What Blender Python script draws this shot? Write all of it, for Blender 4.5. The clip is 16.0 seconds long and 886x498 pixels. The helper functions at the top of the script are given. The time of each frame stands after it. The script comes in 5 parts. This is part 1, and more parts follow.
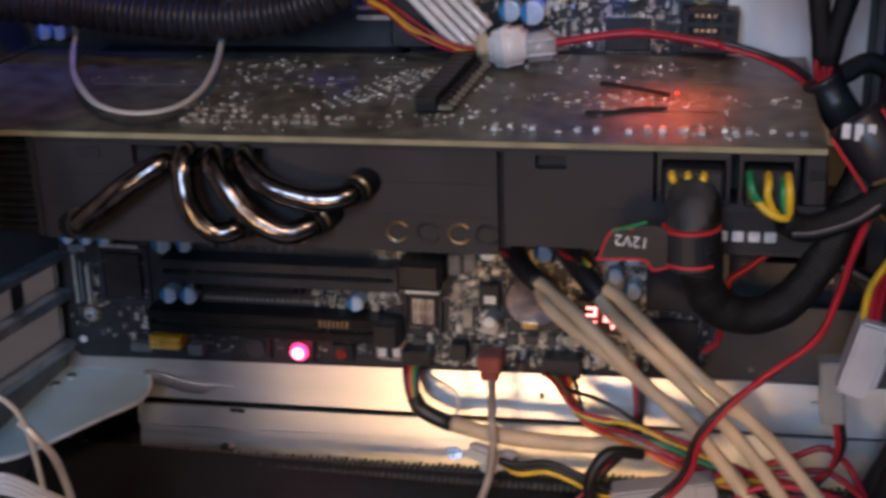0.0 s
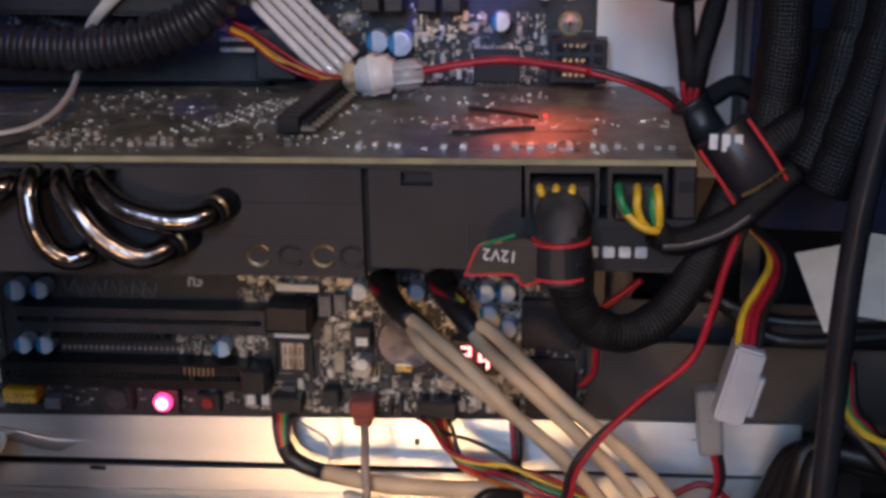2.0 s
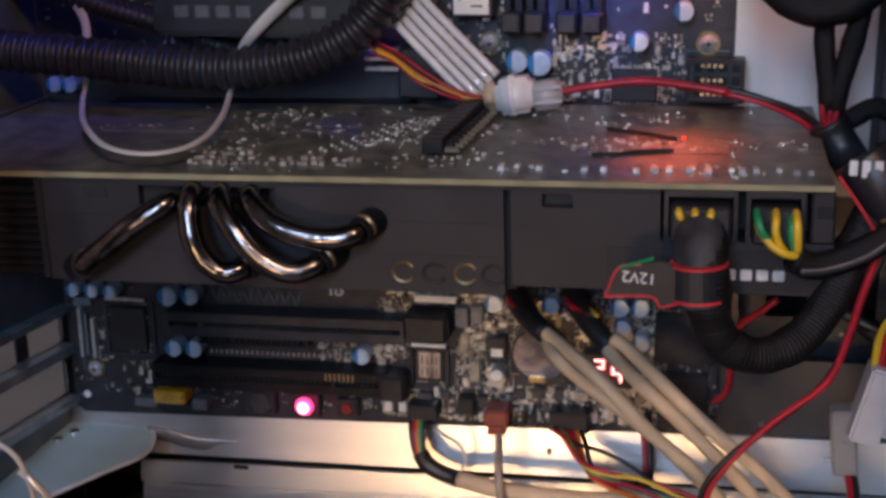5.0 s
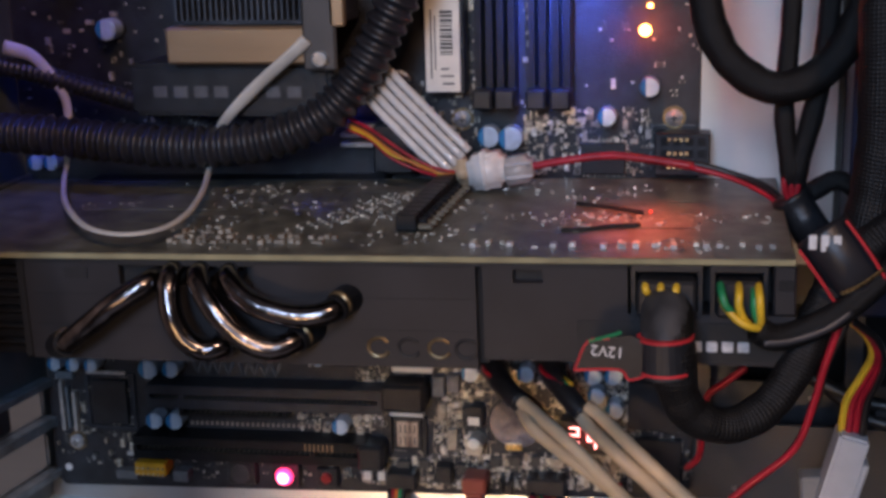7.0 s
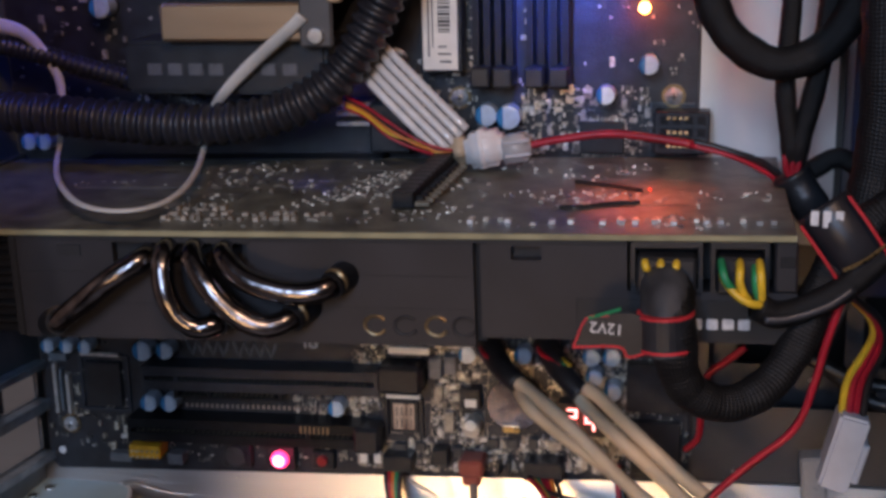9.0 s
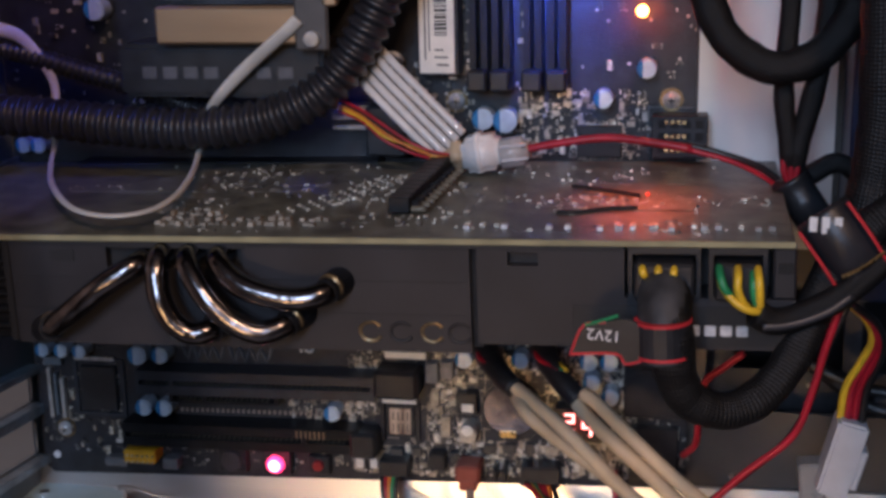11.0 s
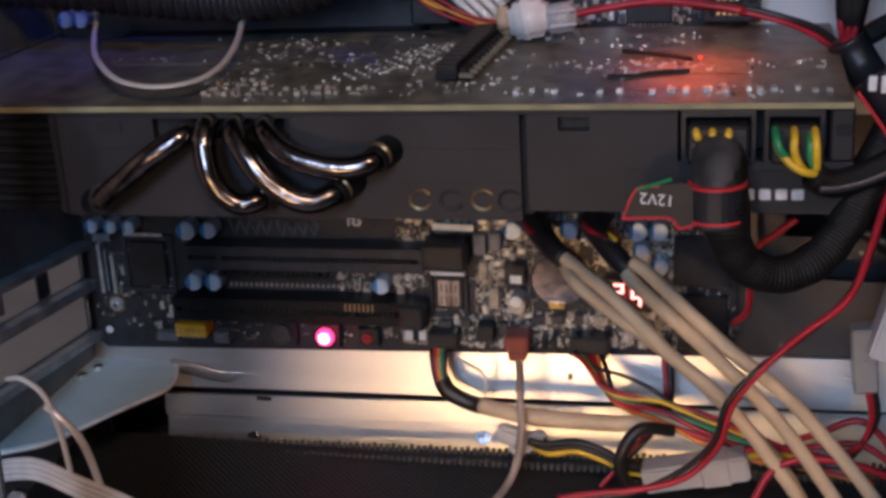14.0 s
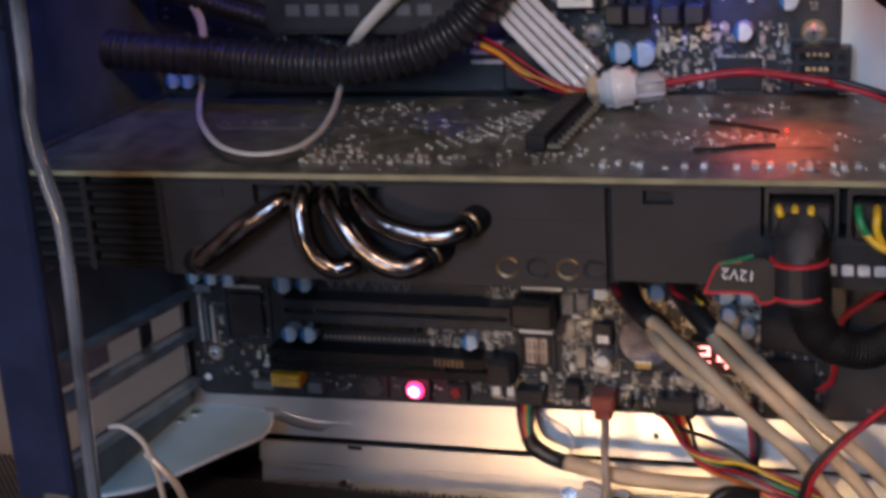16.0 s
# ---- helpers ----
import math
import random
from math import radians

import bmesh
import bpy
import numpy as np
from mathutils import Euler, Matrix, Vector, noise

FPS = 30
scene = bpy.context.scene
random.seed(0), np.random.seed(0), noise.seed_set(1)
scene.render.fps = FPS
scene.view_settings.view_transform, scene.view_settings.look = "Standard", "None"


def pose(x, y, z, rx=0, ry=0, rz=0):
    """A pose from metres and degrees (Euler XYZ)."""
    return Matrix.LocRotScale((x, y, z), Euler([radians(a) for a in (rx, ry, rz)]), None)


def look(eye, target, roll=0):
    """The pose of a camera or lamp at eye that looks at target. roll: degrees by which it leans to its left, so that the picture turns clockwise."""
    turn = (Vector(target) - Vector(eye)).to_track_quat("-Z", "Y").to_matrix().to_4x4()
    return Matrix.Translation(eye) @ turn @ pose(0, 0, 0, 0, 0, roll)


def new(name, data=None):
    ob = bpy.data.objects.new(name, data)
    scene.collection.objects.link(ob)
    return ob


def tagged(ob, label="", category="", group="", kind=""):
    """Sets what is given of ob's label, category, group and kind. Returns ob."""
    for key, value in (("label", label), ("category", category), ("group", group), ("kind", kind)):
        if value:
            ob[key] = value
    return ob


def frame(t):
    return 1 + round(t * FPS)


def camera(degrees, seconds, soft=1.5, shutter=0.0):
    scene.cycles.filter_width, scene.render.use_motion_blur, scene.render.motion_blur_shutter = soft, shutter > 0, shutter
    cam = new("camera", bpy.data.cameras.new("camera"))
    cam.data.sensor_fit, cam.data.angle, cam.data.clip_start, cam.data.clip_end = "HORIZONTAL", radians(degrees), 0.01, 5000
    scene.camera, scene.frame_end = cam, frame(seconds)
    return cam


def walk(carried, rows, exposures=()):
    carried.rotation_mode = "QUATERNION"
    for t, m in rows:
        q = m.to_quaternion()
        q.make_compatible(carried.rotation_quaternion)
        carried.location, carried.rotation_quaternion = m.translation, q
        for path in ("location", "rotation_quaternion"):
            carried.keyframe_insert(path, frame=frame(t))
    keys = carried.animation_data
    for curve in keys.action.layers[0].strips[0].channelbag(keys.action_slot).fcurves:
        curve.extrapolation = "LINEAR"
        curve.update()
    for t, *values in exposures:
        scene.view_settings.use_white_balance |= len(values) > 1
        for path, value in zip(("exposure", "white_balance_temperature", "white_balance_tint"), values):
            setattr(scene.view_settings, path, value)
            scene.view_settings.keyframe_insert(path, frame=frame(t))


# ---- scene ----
PATH = [
    (0, (0.243, -0.437, 0.273), (-0.144, 1.394, -0.431), -1.0),
    (0.5, (0.246, -0.435, 0.267), (-0.066, 1.422, -0.406), 0.3),
    (1, (0.247, -0.432, 0.26), (-0.048, 1.441, -0.377), -0.3),
    (1.5, (0.246, -0.433, 0.256), (-0.055, 1.455, -0.334), -0.5),
    (2, (0.247, -0.43, 0.252), (0.024, 1.472, -0.325), -0.1),
    (2.5, (0.245, -0.429, 0.254), (0.019, 1.474, -0.317), 0.7),
    (3, (0.242, -0.432, 0.255), (-0.056, 1.444, -0.371), 1.3),
    (3.5, (0.241, -0.436, 0.258), (-0.105, 1.433, -0.364), 0.1),
    (3.7, (0.242, -0.436, 0.26), (-0.127, 1.432, -0.349), -0.5),
    (5.8, (0.244, -0.441, 0.261), (-0.17, 1.433, -0.302), -0.8),
    (6, (0.244, -0.441, 0.262), (-0.172, 1.435, -0.291), -0.8),
    (6.5, (0.247, -0.443, 0.266), (-0.164, 1.443, -0.257), -1.4),
    (7, (0.248, -0.446, 0.268), (-0.136, 1.453, -0.229), -1.4),
    (7.5, (0.246, -0.441, 0.261), (-0.137, 1.446, -0.279), -1.2),
    (8, (0.247, -0.443, 0.263), (-0.14, 1.448, -0.259), -1.3),
    (8.5, (0.247, -0.442, 0.263), (-0.136, 1.451, -0.253), -1.4),
    (9, (0.247, -0.443, 0.263), (-0.131, 1.454, -0.246), -1.3),
    (9.2, (0.247, -0.443, 0.263), (-0.132, 1.455, -0.241), -1.3),
    (11.3, (0.247, -0.44, 0.264), (-0.126, 1.456, -0.249), -1.2),
    (11.5, (0.246, -0.442, 0.263), (-0.126, 1.454, -0.254), -1.0),
    (12, (0.245, -0.442, 0.264), (-0.17, 1.436, -0.284), -1.5),
    (12.5, (0.244, -0.441, 0.262), (-0.179, 1.41, -0.368), -0.9),
    (13, (0.244, -0.44, 0.262), (-0.187, 1.405, -0.378), -1.1),
    (13.5, (0.243, -0.438, 0.259), (-0.197, 1.391, -0.42), -1.6),
    (14, (0.244, -0.439, 0.259), (-0.185, 1.394, -0.417), -2.5),
    (14.5, (0.244, -0.438, 0.259), (-0.201, 1.388, -0.423), -2.7),
    (15, (0.244, -0.439, 0.259), (-0.208, 1.389, -0.415), -2.9),
    (15.5, (0.244, -0.441, 0.26), (-0.236, 1.388, -0.389), -2.7),
    (16, (0.249, -0.445, 0.271), (-0.325, 1.367, -0.351), -2.9),
]
cam = camera(37.1, 16.0, soft=3.4, shutter=0.5)
walk(cam, [(t, look(eye, aim, roll)) for t, eye, aim, roll in PATH])

# ---- light ----
world = bpy.data.worlds.new("world")
world.use_nodes = True
scene.world = world
world.node_tree.nodes["Background"].inputs[0].default_value = (0.55, 0.62, 0.8, 1)
world.node_tree.nodes["Background"].inputs[1].default_value = 0.02
scene.view_settings.exposure = 0.0


def lamp(name, kind, at, aim, energy, colour, size=0.1, size_y=None):
    data = bpy.data.lights.new(name, kind)
    data.energy, data.color = energy, colour
    if kind == "AREA":
        data.size = size
        if size_y:
            data.shape, data.size_y = "RECTANGLE", size_y
    else:
        data.shadow_soft_size = size
    ob = new(name, data)
    ob.matrix_world = look(at, aim)
    return ob


lamp("desk_lamp_light", "AREA", (0.085, -0.80, 0.03), (0.205, 0, 0.045), 0.059, (1.0, 0.59, 0.28), 0.15).data.spread = radians(29)
# unseen warm fill in mid-air, well below the ceiling
lamp("warm_fill_light", "AREA", (0.66, -1.3, 1.15), (0.20, 0, 0.15), 7.8, (1.0, 0.62, 0.41), 0.2)
lamp("window_light", "AREA", (0.10, -1.50, 0.70), (0.05, 0, 0.10), 11.6, (0.52, 0.68, 1.0), 0.36, 0.5)
lamp("fan_light_blue", "AREA", (0.030, -0.085, 0.345), (0.012, -0.045, 0.215), 0.020, (0.06, 0.12, 1.0), 0.05).data.spread = radians(66)
# added blue fill hidden behind the hose, for the blue below it
lamp("hose_fill_blue", "POINT", (0.114, -0.015, 0.2045), (0, 0, 0), 0.016, (0.05, 0.10, 1.0), 0.004)
lamp("digit_light", "POINT", (0.2085, -0.0115, 0.0845), (0, 0, 0), 0.0012, (1.0, 0.06, 0.05), 0.003)
led_blue = lamp("led_light_blue", "SPOT", (0.200, -0.050, 0.262), (0.198, 0.0, 0.231), 1.0, (0.07, 0.14, 1.0), 0.003)
led_blue.data.spot_size, led_blue.data.spot_blend = radians(62), 1.0
lamp("led_light_orange", "POINT", (0.228, -0.012, 0.2275), (0, 0, 0), 0.012, (1.0, 0.10, 0.05), 0.003)
# no source known here: red light added for the red patch on the card
lamp("card_red_patch_fill", "AREA", (0.230, -0.064, 0.1880), (0.231, -0.0625, 0.150), 0.009, (1.0, 0.13, 0.05), 0.028, 0.030)
lamp("led_light_red", "POINT", (0.0955, -0.014, 0.0615), (0, 0, 0), 0.003, (1.0, 0.02, 0.12), 0.002)

# ---- materials ----


def mat(name, colour, rough=0.5, metal=0.0, vary=0.25, scale=60.0, bump=0.15, grain=900.0, second=None, stretch=None,
        emit=0.0, through_light=0.0, spec=0.5, piece=0.0):
    """A surface with stains at one scale, grain at a finer one, and relief. Sizes are per metre."""
    m = bpy.data.materials.new(name)
    m.use_nodes = True
    nt = m.node_tree
    p = nt.nodes["Principled BSDF"]
    co = nt.nodes.new("ShaderNodeTexCoord")
    src = co.outputs["Object"]
    if stretch:
        mp = nt.nodes.new("ShaderNodeMapping")
        mp.inputs["Scale"].default_value = stretch
        nt.links.new(src, mp.inputs["Vector"])
        src = mp.outputs["Vector"]
    n1, n2 = nt.nodes.new("ShaderNodeTexNoise"), nt.nodes.new("ShaderNodeTexNoise")
    n1.inputs["Scale"].default_value, n1.inputs["Detail"].default_value = scale, 5
    n2.inputs["Scale"].default_value, n2.inputs["Detail"].default_value = grain, 3
    for n in (n1, n2):
        nt.links.new(src, n.inputs["Vector"])
    mix = nt.nodes.new("ShaderNodeMix")
    mix.data_type = "RGBA"
    dark = second or tuple(c * (1 - vary) for c in colour)
    light = tuple(min(1, c * (1 + vary * 0.6)) for c in colour)
    mix.inputs[6].default_value, mix.inputs[7].default_value = (*dark, 1), (*light, 1)
    ramp = nt.nodes.new("ShaderNodeValToRGB")
    ramp.color_ramp.elements[0].position, ramp.color_ramp.elements[1].position = 0.32, 0.68
    nt.links.new(n1.outputs["Fac"], ramp.inputs["Fac"])
    nt.links.new(ramp.outputs["Color"], mix.inputs[0])
    out = mix.outputs[2]
    if piece:
        info = nt.nodes.new("ShaderNodeNewGeometry")
        hsv = nt.nodes.new("ShaderNodeHueSaturation")
        val = nt.nodes.new("ShaderNodeMapRange")
        val.inputs["To Min"].default_value, val.inputs["To Max"].default_value = 1 - piece, 1 + piece
        nt.links.new(info.outputs["Random Per Island"], val.inputs["Value"])
        nt.links.new(val.outputs["Result"], hsv.inputs["Value"])
        nt.links.new(out, hsv.inputs["Color"])
        out = hsv.outputs["Color"]
    nt.links.new(out, p.inputs["Base Color"])
    rr = nt.nodes.new("ShaderNodeMapRange")
    rr.inputs["To Min"].default_value, rr.inputs["To Max"].default_value = max(0.03, rough - 0.1), min(1, rough + 0.12)
    nt.links.new(n2.outputs["Fac"], rr.inputs["Value"])
    nt.links.new(rr.outputs["Result"], p.inputs["Roughness"])
    p.inputs["Metallic"].default_value = metal
    p.inputs["Specular IOR Level"].default_value = spec
    if through_light:
        p.inputs["Transmission Weight"].default_value = through_light
    if bump:
        b = nt.nodes.new("ShaderNodeBump")
        b.inputs["Strength"].default_value, b.inputs["Distance"].default_value = bump, 0.0006
        nt.links.new(n2.outputs["Fac"], b.inputs["Height"])
        nt.links.new(b.outputs["Normal"], p.inputs["Normal"])
    if emit:
        p.inputs["Emission Color"].default_value, p.inputs["Emission Strength"].default_value = (*colour, 1), emit
    return m


BOARD = mat("board_black", (0.019, 0.021, 0.027), 0.38, vary=0.5, scale=150, bump=0.5, grain=1600)
CARD = mat("card_board", (0.125, 0.122, 0.092), 0.3, vary=0.6, scale=120, bump=0.5, grain=1300)
CARD_EDGE = mat("card_edge", (0.30, 0.27, 0.15), 0.6, vary=0.3, scale=90)
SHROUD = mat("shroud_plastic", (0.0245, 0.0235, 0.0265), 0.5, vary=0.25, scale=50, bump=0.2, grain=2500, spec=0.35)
# darker shroud copy: recess shade put into colour, also used for dark trim
SHROUD_DARK = mat("shroud_shade_and_trim", (0.012, 0.012, 0.013), 0.6, vary=0.3, scale=80)
BLACK = mat("black_plastic", (0.016, 0.0175, 0.021), 0.42, vary=0.4, scale=140, bump=0.2)
SLOTGREY = mat("grey_slot_plastic", (0.026, 0.032, 0.042), 0.36, vary=0.3, scale=200, bump=0.15)
SLOT = mat("slot_plastic", (0.007, 0.008, 0.010), 0.42, vary=0.4, scale=200, bump=0.15, spec=0.3)
CHROME = mat("nickel", (0.20, 0.185, 0.188), 0.18, 1.0, vary=0.5, scale=140, bump=0.6, grain=150)
STEEL = mat("steel", (0.62, 0.62, 0.62), 0.3, 1.0, vary=0.25, scale=300, bump=0.1)
ALU = mat("aluminium", (0.68, 0.67, 0.66), 0.32, 0.88, vary=0.14, scale=50, bump=0.12, grain=900, stretch=(0.06, 1, 1))
TRAY = mat("tray_sheet", (0.105, 0.094, 0.086), 0.5, 0.3, vary=0.25, scale=30, bump=0.12, grain=700)
PALE = mat("pale_sheet", (0.88, 0.85, 0.79), 0.5, 0.0, vary=0.12, scale=25, bump=0.06)
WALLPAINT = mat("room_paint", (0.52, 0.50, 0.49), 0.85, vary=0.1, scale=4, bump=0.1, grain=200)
DARKMETAL = mat("dark_metal", (0.10, 0.105, 0.12), 0.42, 0.8, vary=0.4, scale=70, bump=0.12)
TEETH = mat("screen_tooth", (0.08, 0.074, 0.062), 0.3, vary=0.4, scale=300, bump=0.1)
MESHBLACK = mat("mesh_black", (0.018, 0.017, 0.016), 0.5, vary=0.3, scale=200, bump=0.2)
# near-black: shade of gaps and holes put into colour, and black parts
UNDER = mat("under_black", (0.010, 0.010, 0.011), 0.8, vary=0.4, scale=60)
CAN = mat("capacitor_can", (0.58, 0.68, 0.80), 0.34, 0.3, vary=0.12, scale=400, bump=0.05)
BLUEINK = mat("capacitor_blue", (0.03, 0.22, 0.48), 0.4, vary=0.15, scale=300, bump=0.05)
GOLD = mat("gold", (0.80, 0.58, 0.26), 0.28, 1.0, vary=0.25, scale=300, bump=0.1)
COPPER = mat("copper_plate", (0.50, 0.33, 0.19), 0.42, 0.7, vary=0.2, scale=60, bump=0.1, stretch=(0.1, 1, 1))
SOLDER = mat("solder", (0.66, 0.62, 0.52), 0.26, 0.4, vary=0.3, scale=500, bump=0.2, piece=0.35)
SMD_TAN = mat("smd_tan", (0.40, 0.35, 0.28), 0.35, 0.3, vary=0.3, scale=500, bump=0.1, piece=0.5)
SMD_PALE = mat("smd_pale", (0.52, 0.50, 0.47), 0.32, 0.4, vary=0.3, scale=500, bump=0.1, piece=0.5)
SMD_DARK = mat("smd_dark", (0.06, 0.057, 0.054), 0.35, vary=0.3, scale=500, bump=0.1, piece=0.5)
INK = mat("white_ink", (0.72, 0.72, 0.72), 0.6, vary=0.15, scale=300, bump=0.05)
LABEL = mat("label_paper", (0.84, 0.80, 0.72), 0.6, vary=0.1, scale=120, bump=0.05)
BEIGE = mat("beige_cable", (0.58, 0.45, 0.30), 0.5, vary=0.18, scale=70, bump=0.15, grain=1500)
RED = mat("red_wire", (0.38, 0.012, 0.028), 0.38, vary=0.35, scale=120, bump=0.08)
YELLOW = mat("yellow_wire", (0.72, 0.46, 0.03), 0.4, vary=0.25, scale=120, bump=0.08)
GREEN = mat("green_wire", (0.02, 0.24, 0.09), 0.4, vary=0.25, scale=120, bump=0.08)
ORANGE = mat("orange_wire", (0.62, 0.18, 0.03), 0.4, vary=0.25, scale=120, bump=0.08)
BLACKW = mat("black_wire", (0.014, 0.014, 0.015), 0.4, vary=0.3, scale=120, bump=0.1)
GREYW = mat("grey_cable", (0.32, 0.26, 0.22), 0.5, vary=0.25, scale=100, bump=0.12)
WHITEW = mat("white_wire", (0.62, 0.59, 0.53), 0.42, vary=0.15, scale=90, bump=0.08)
SILVERW = mat("silver_ribbon", (0.80, 0.78, 0.76), 0.18, 0.2, vary=0.2, scale=90, bump=0.08)
NYLON = mat("nylon_plug", (0.57, 0.555, 0.57), 0.4, vary=0.1, scale=90, bump=0.08)
NYLONCLEAR = mat("clear_nylon_plug", (0.72, 0.70, 0.69), 0.32, vary=0.12, scale=90, bump=0.15, through_light=0.45)
CLEAR = mat("clear_plastic", (0.40, 0.39, 0.38), 0.3, vary=0.15, scale=90, bump=0.1, through_light=0.35)
LOOM = mat("loom_plastic", (0.020, 0.020, 0.024), 0.36, vary=0.3, scale=90, bump=0.1)


def braid(name, dark, light, around=13, rough=0.42):
    """A woven sleeve: strands crossing round the cord, by the cord's own coordinates."""
    m = mat(name, dark, rough, vary=0.4, scale=160, bump=0.0, spec=0.3)
    nt = m.node_tree
    p = nt.nodes["Principled BSDF"]
    base = p.inputs["Base Color"].links[0].from_socket

    def calc(op, a, b=None):
        n = nt.nodes.new("ShaderNodeMath")
        n.operation = op
        for k, x in enumerate((a, b)):
            if x is None:
                continue
            if isinstance(x, (int, float)):
                n.inputs[k].default_value = x
            else:
                nt.links.new(x, n.inputs[k])
        return n.outputs[0]
    sep = nt.nodes.new("ShaderNodeSeparateXYZ")
    nt.links.new(nt.nodes.new("ShaderNodeUVMap").outputs[0], sep.inputs[0])
    wob = nt.nodes.new("ShaderNodeTexNoise")
    wob.inputs["Scale"].default_value = 120
    nt.links.new(nt.nodes["Texture Coordinate"].outputs["Object"], wob.inputs["Vector"])
    v = calc("ADD", sep.outputs[1], calc("MULTIPLY", wob.outputs["Fac"], 0.05))
    turn = 2 * math.pi * around
    left = calc("SINE", calc("MULTIPLY", calc("ADD", sep.outputs[0], v), turn))
    right = calc("SINE", calc("MULTIPLY", calc("SUBTRACT", sep.outputs[0], v), turn))
    weave = calc("MULTIPLY", left, right)
    mix = nt.nodes.new("ShaderNodeMix")
    mix.data_type = "RGBA"
    nt.links.new(calc("MULTIPLY", calc("MAXIMUM", calc("SUBTRACT", weave, 0.35), 0.0), wob.outputs["Fac"]), mix.inputs[0])
    nt.links.new(base, mix.inputs[6])
    mix.inputs[7].default_value = (*light, 1)
    nt.links.new(mix.outputs[2], p.inputs["Base Color"])
    b = nt.nodes.new("ShaderNodeBump")
    b.inputs["Strength"].default_value, b.inputs["Distance"].default_value = 0.35, 0.0005
    nt.links.new(weave, b.inputs["Height"])
    nt.links.new(b.outputs["Normal"], p.inputs["Normal"])
    return m


SLEEVE = braid("braided_sleeve", (0.006, 0.006, 0.0065), (0.045, 0.045, 0.048), 19, 0.5)
REDPLUG = mat("red_plug", (0.26, 0.06, 0.042), 0.45, vary=0.25, scale=120, bump=0.1)
YELLOWPLUG = mat("yellow_plug", (0.62, 0.36, 0.02), 0.45, vary=0.25, scale=120, bump=0.1)
REDTRIM = mat("red_trim", (0.55, 0.03, 0.04), 0.5, vary=0.2, scale=120)
LEDRED = mat("led_red", (1.0, 0.05, 0.22), 0.3, emit=2.6, bump=0)
LEDCORE = mat("led_core", (1.0, 0.55, 0.68), 0.3, emit=3, bump=0)
LEDDIGIT = mat("led_digit", (1.0, 0.30, 0.28), 0.3, emit=5, bump=0)
LEDORANGE = mat("led_orange", (1.0, 0.30, 0.06), 0.3, emit=30, bump=0)
LEDBLUE = mat("led_blue", (0.12, 0.2, 1.0), 0.3, emit=14, bump=0)
DIMRED = mat("dim_red_lens", (0.35, 0.03, 0.03), 0.3, bump=0)
ZINC = mat("zinc_sheet", (0.44, 0.62, 0.70), 0.4, 0.1, vary=0.12, scale=40, bump=0.1, grain=700)
# tone of unseen walls, set for fill light and pipe reflections
DARKPAINT = mat("fill_wall_paint", (0.40, 0.38, 0.38), 0.9, vary=0.15, scale=4, bump=0.1, grain=200)
# glow of the emitter added on the card's red patch
PATCHRED = mat("red_patch_emitter", (1.0, 0.06, 0.03), 0.3, emit=0.9, bump=0)
# warm streaky reflection on the chip put into its base colour
CHIPTOP = mat("chip_top_reflection", (0.88, 0.52, 0.38), 0.2, 0.2, vary=0.75, scale=260, bump=0.1, stretch=(1, 1, 0.25))
LID = mat("socket_lid", (0.055, 0.048, 0.046), 0.5, vary=0.25, scale=80, bump=0.15)
DULLGOLD = mat("dull_gold", (0.26, 0.19, 0.10), 0.35, 0.8, vary=0.3, scale=300)
GREYINK = mat("grey_ink", (0.12, 0.14, 0.16), 0.5, vary=0.2, scale=300)
TRACE = mat("trace_patch", (0.125, 0.12, 0.09), 0.35, vary=0.35, scale=200, bump=0.2)
REARMETAL = mat("rear_wall_sheet", (0.17, 0.20, 0.22), 0.38, 0.3, vary=0.3, scale=50, bump=0.1)
# lighter copy of the zinc: the lip's highlight put into its colour
ZINCEDGE = mat("zinc_edge_highlight", (0.78, 0.84, 0.88), 0.3, 0.3, vary=0.2, scale=120, bump=0.1)
MILKY = mat("milky_nylon", (0.84, 0.82, 0.80), 0.4, vary=0.08, scale=90, bump=0.08)
COVERGREY = mat("grey_component", (0.20, 0.20, 0.205), 0.4, vary=0.3, scale=300, bump=0.1)
CHROMED = mat("chromed_screw", (0.70, 0.69, 0.68), 0.25, 0.45, vary=0.3, scale=300, bump=0.2, grain=300)
FLOORING = mat("grey_flooring", (0.36, 0.36, 0.38), 0.7, vary=0.15, scale=6, bump=0.1, grain=150)
SHRINK = mat("shrink_tube", (0.045, 0.045, 0.048), 0.6, vary=0.6, scale=130, bump=0.6, grain=260)
BATTERY = mat("battery_steel", (0.60, 0.55, 0.60), 0.16, 0.9, vary=0.55, scale=110, bump=0.5, grain=110)
SIDEPAINT = mat("tan_room_paint", (0.74, 0.53, 0.40), 0.85, vary=0.15, scale=5, bump=0.1, grain=200)
RAILMETAL = mat("rail_metal", (0.34, 0.42, 0.48), 0.38, 0.6, vary=0.3, scale=120, bump=0.1)
COVER = mat("slot_cover_grey", (0.62, 0.60, 0.70), 0.6, vary=0.3, scale=90, bump=0.2)
RIMPAINT = mat("rim_paint", (0.020, 0.030, 0.075), 0.34, 0.25, vary=0.3, scale=60, bump=0.1)
BEAD = mat("bead_metal", (0.50, 0.60, 0.72), 0.16, 0.8, vary=0.5, scale=60, bump=0.1)
PALELETTER = mat("light_lettering", (0.62, 0.62, 0.63), 0.6, vary=0.3, scale=400)
LETTER = mat("pale_lettering", (0.10, 0.10, 0.11), 0.5, vary=0.2, scale=300)
PINS = mat("dull_pins", (0.22, 0.20, 0.15), 0.4, 0.4, vary=0.4, scale=300)
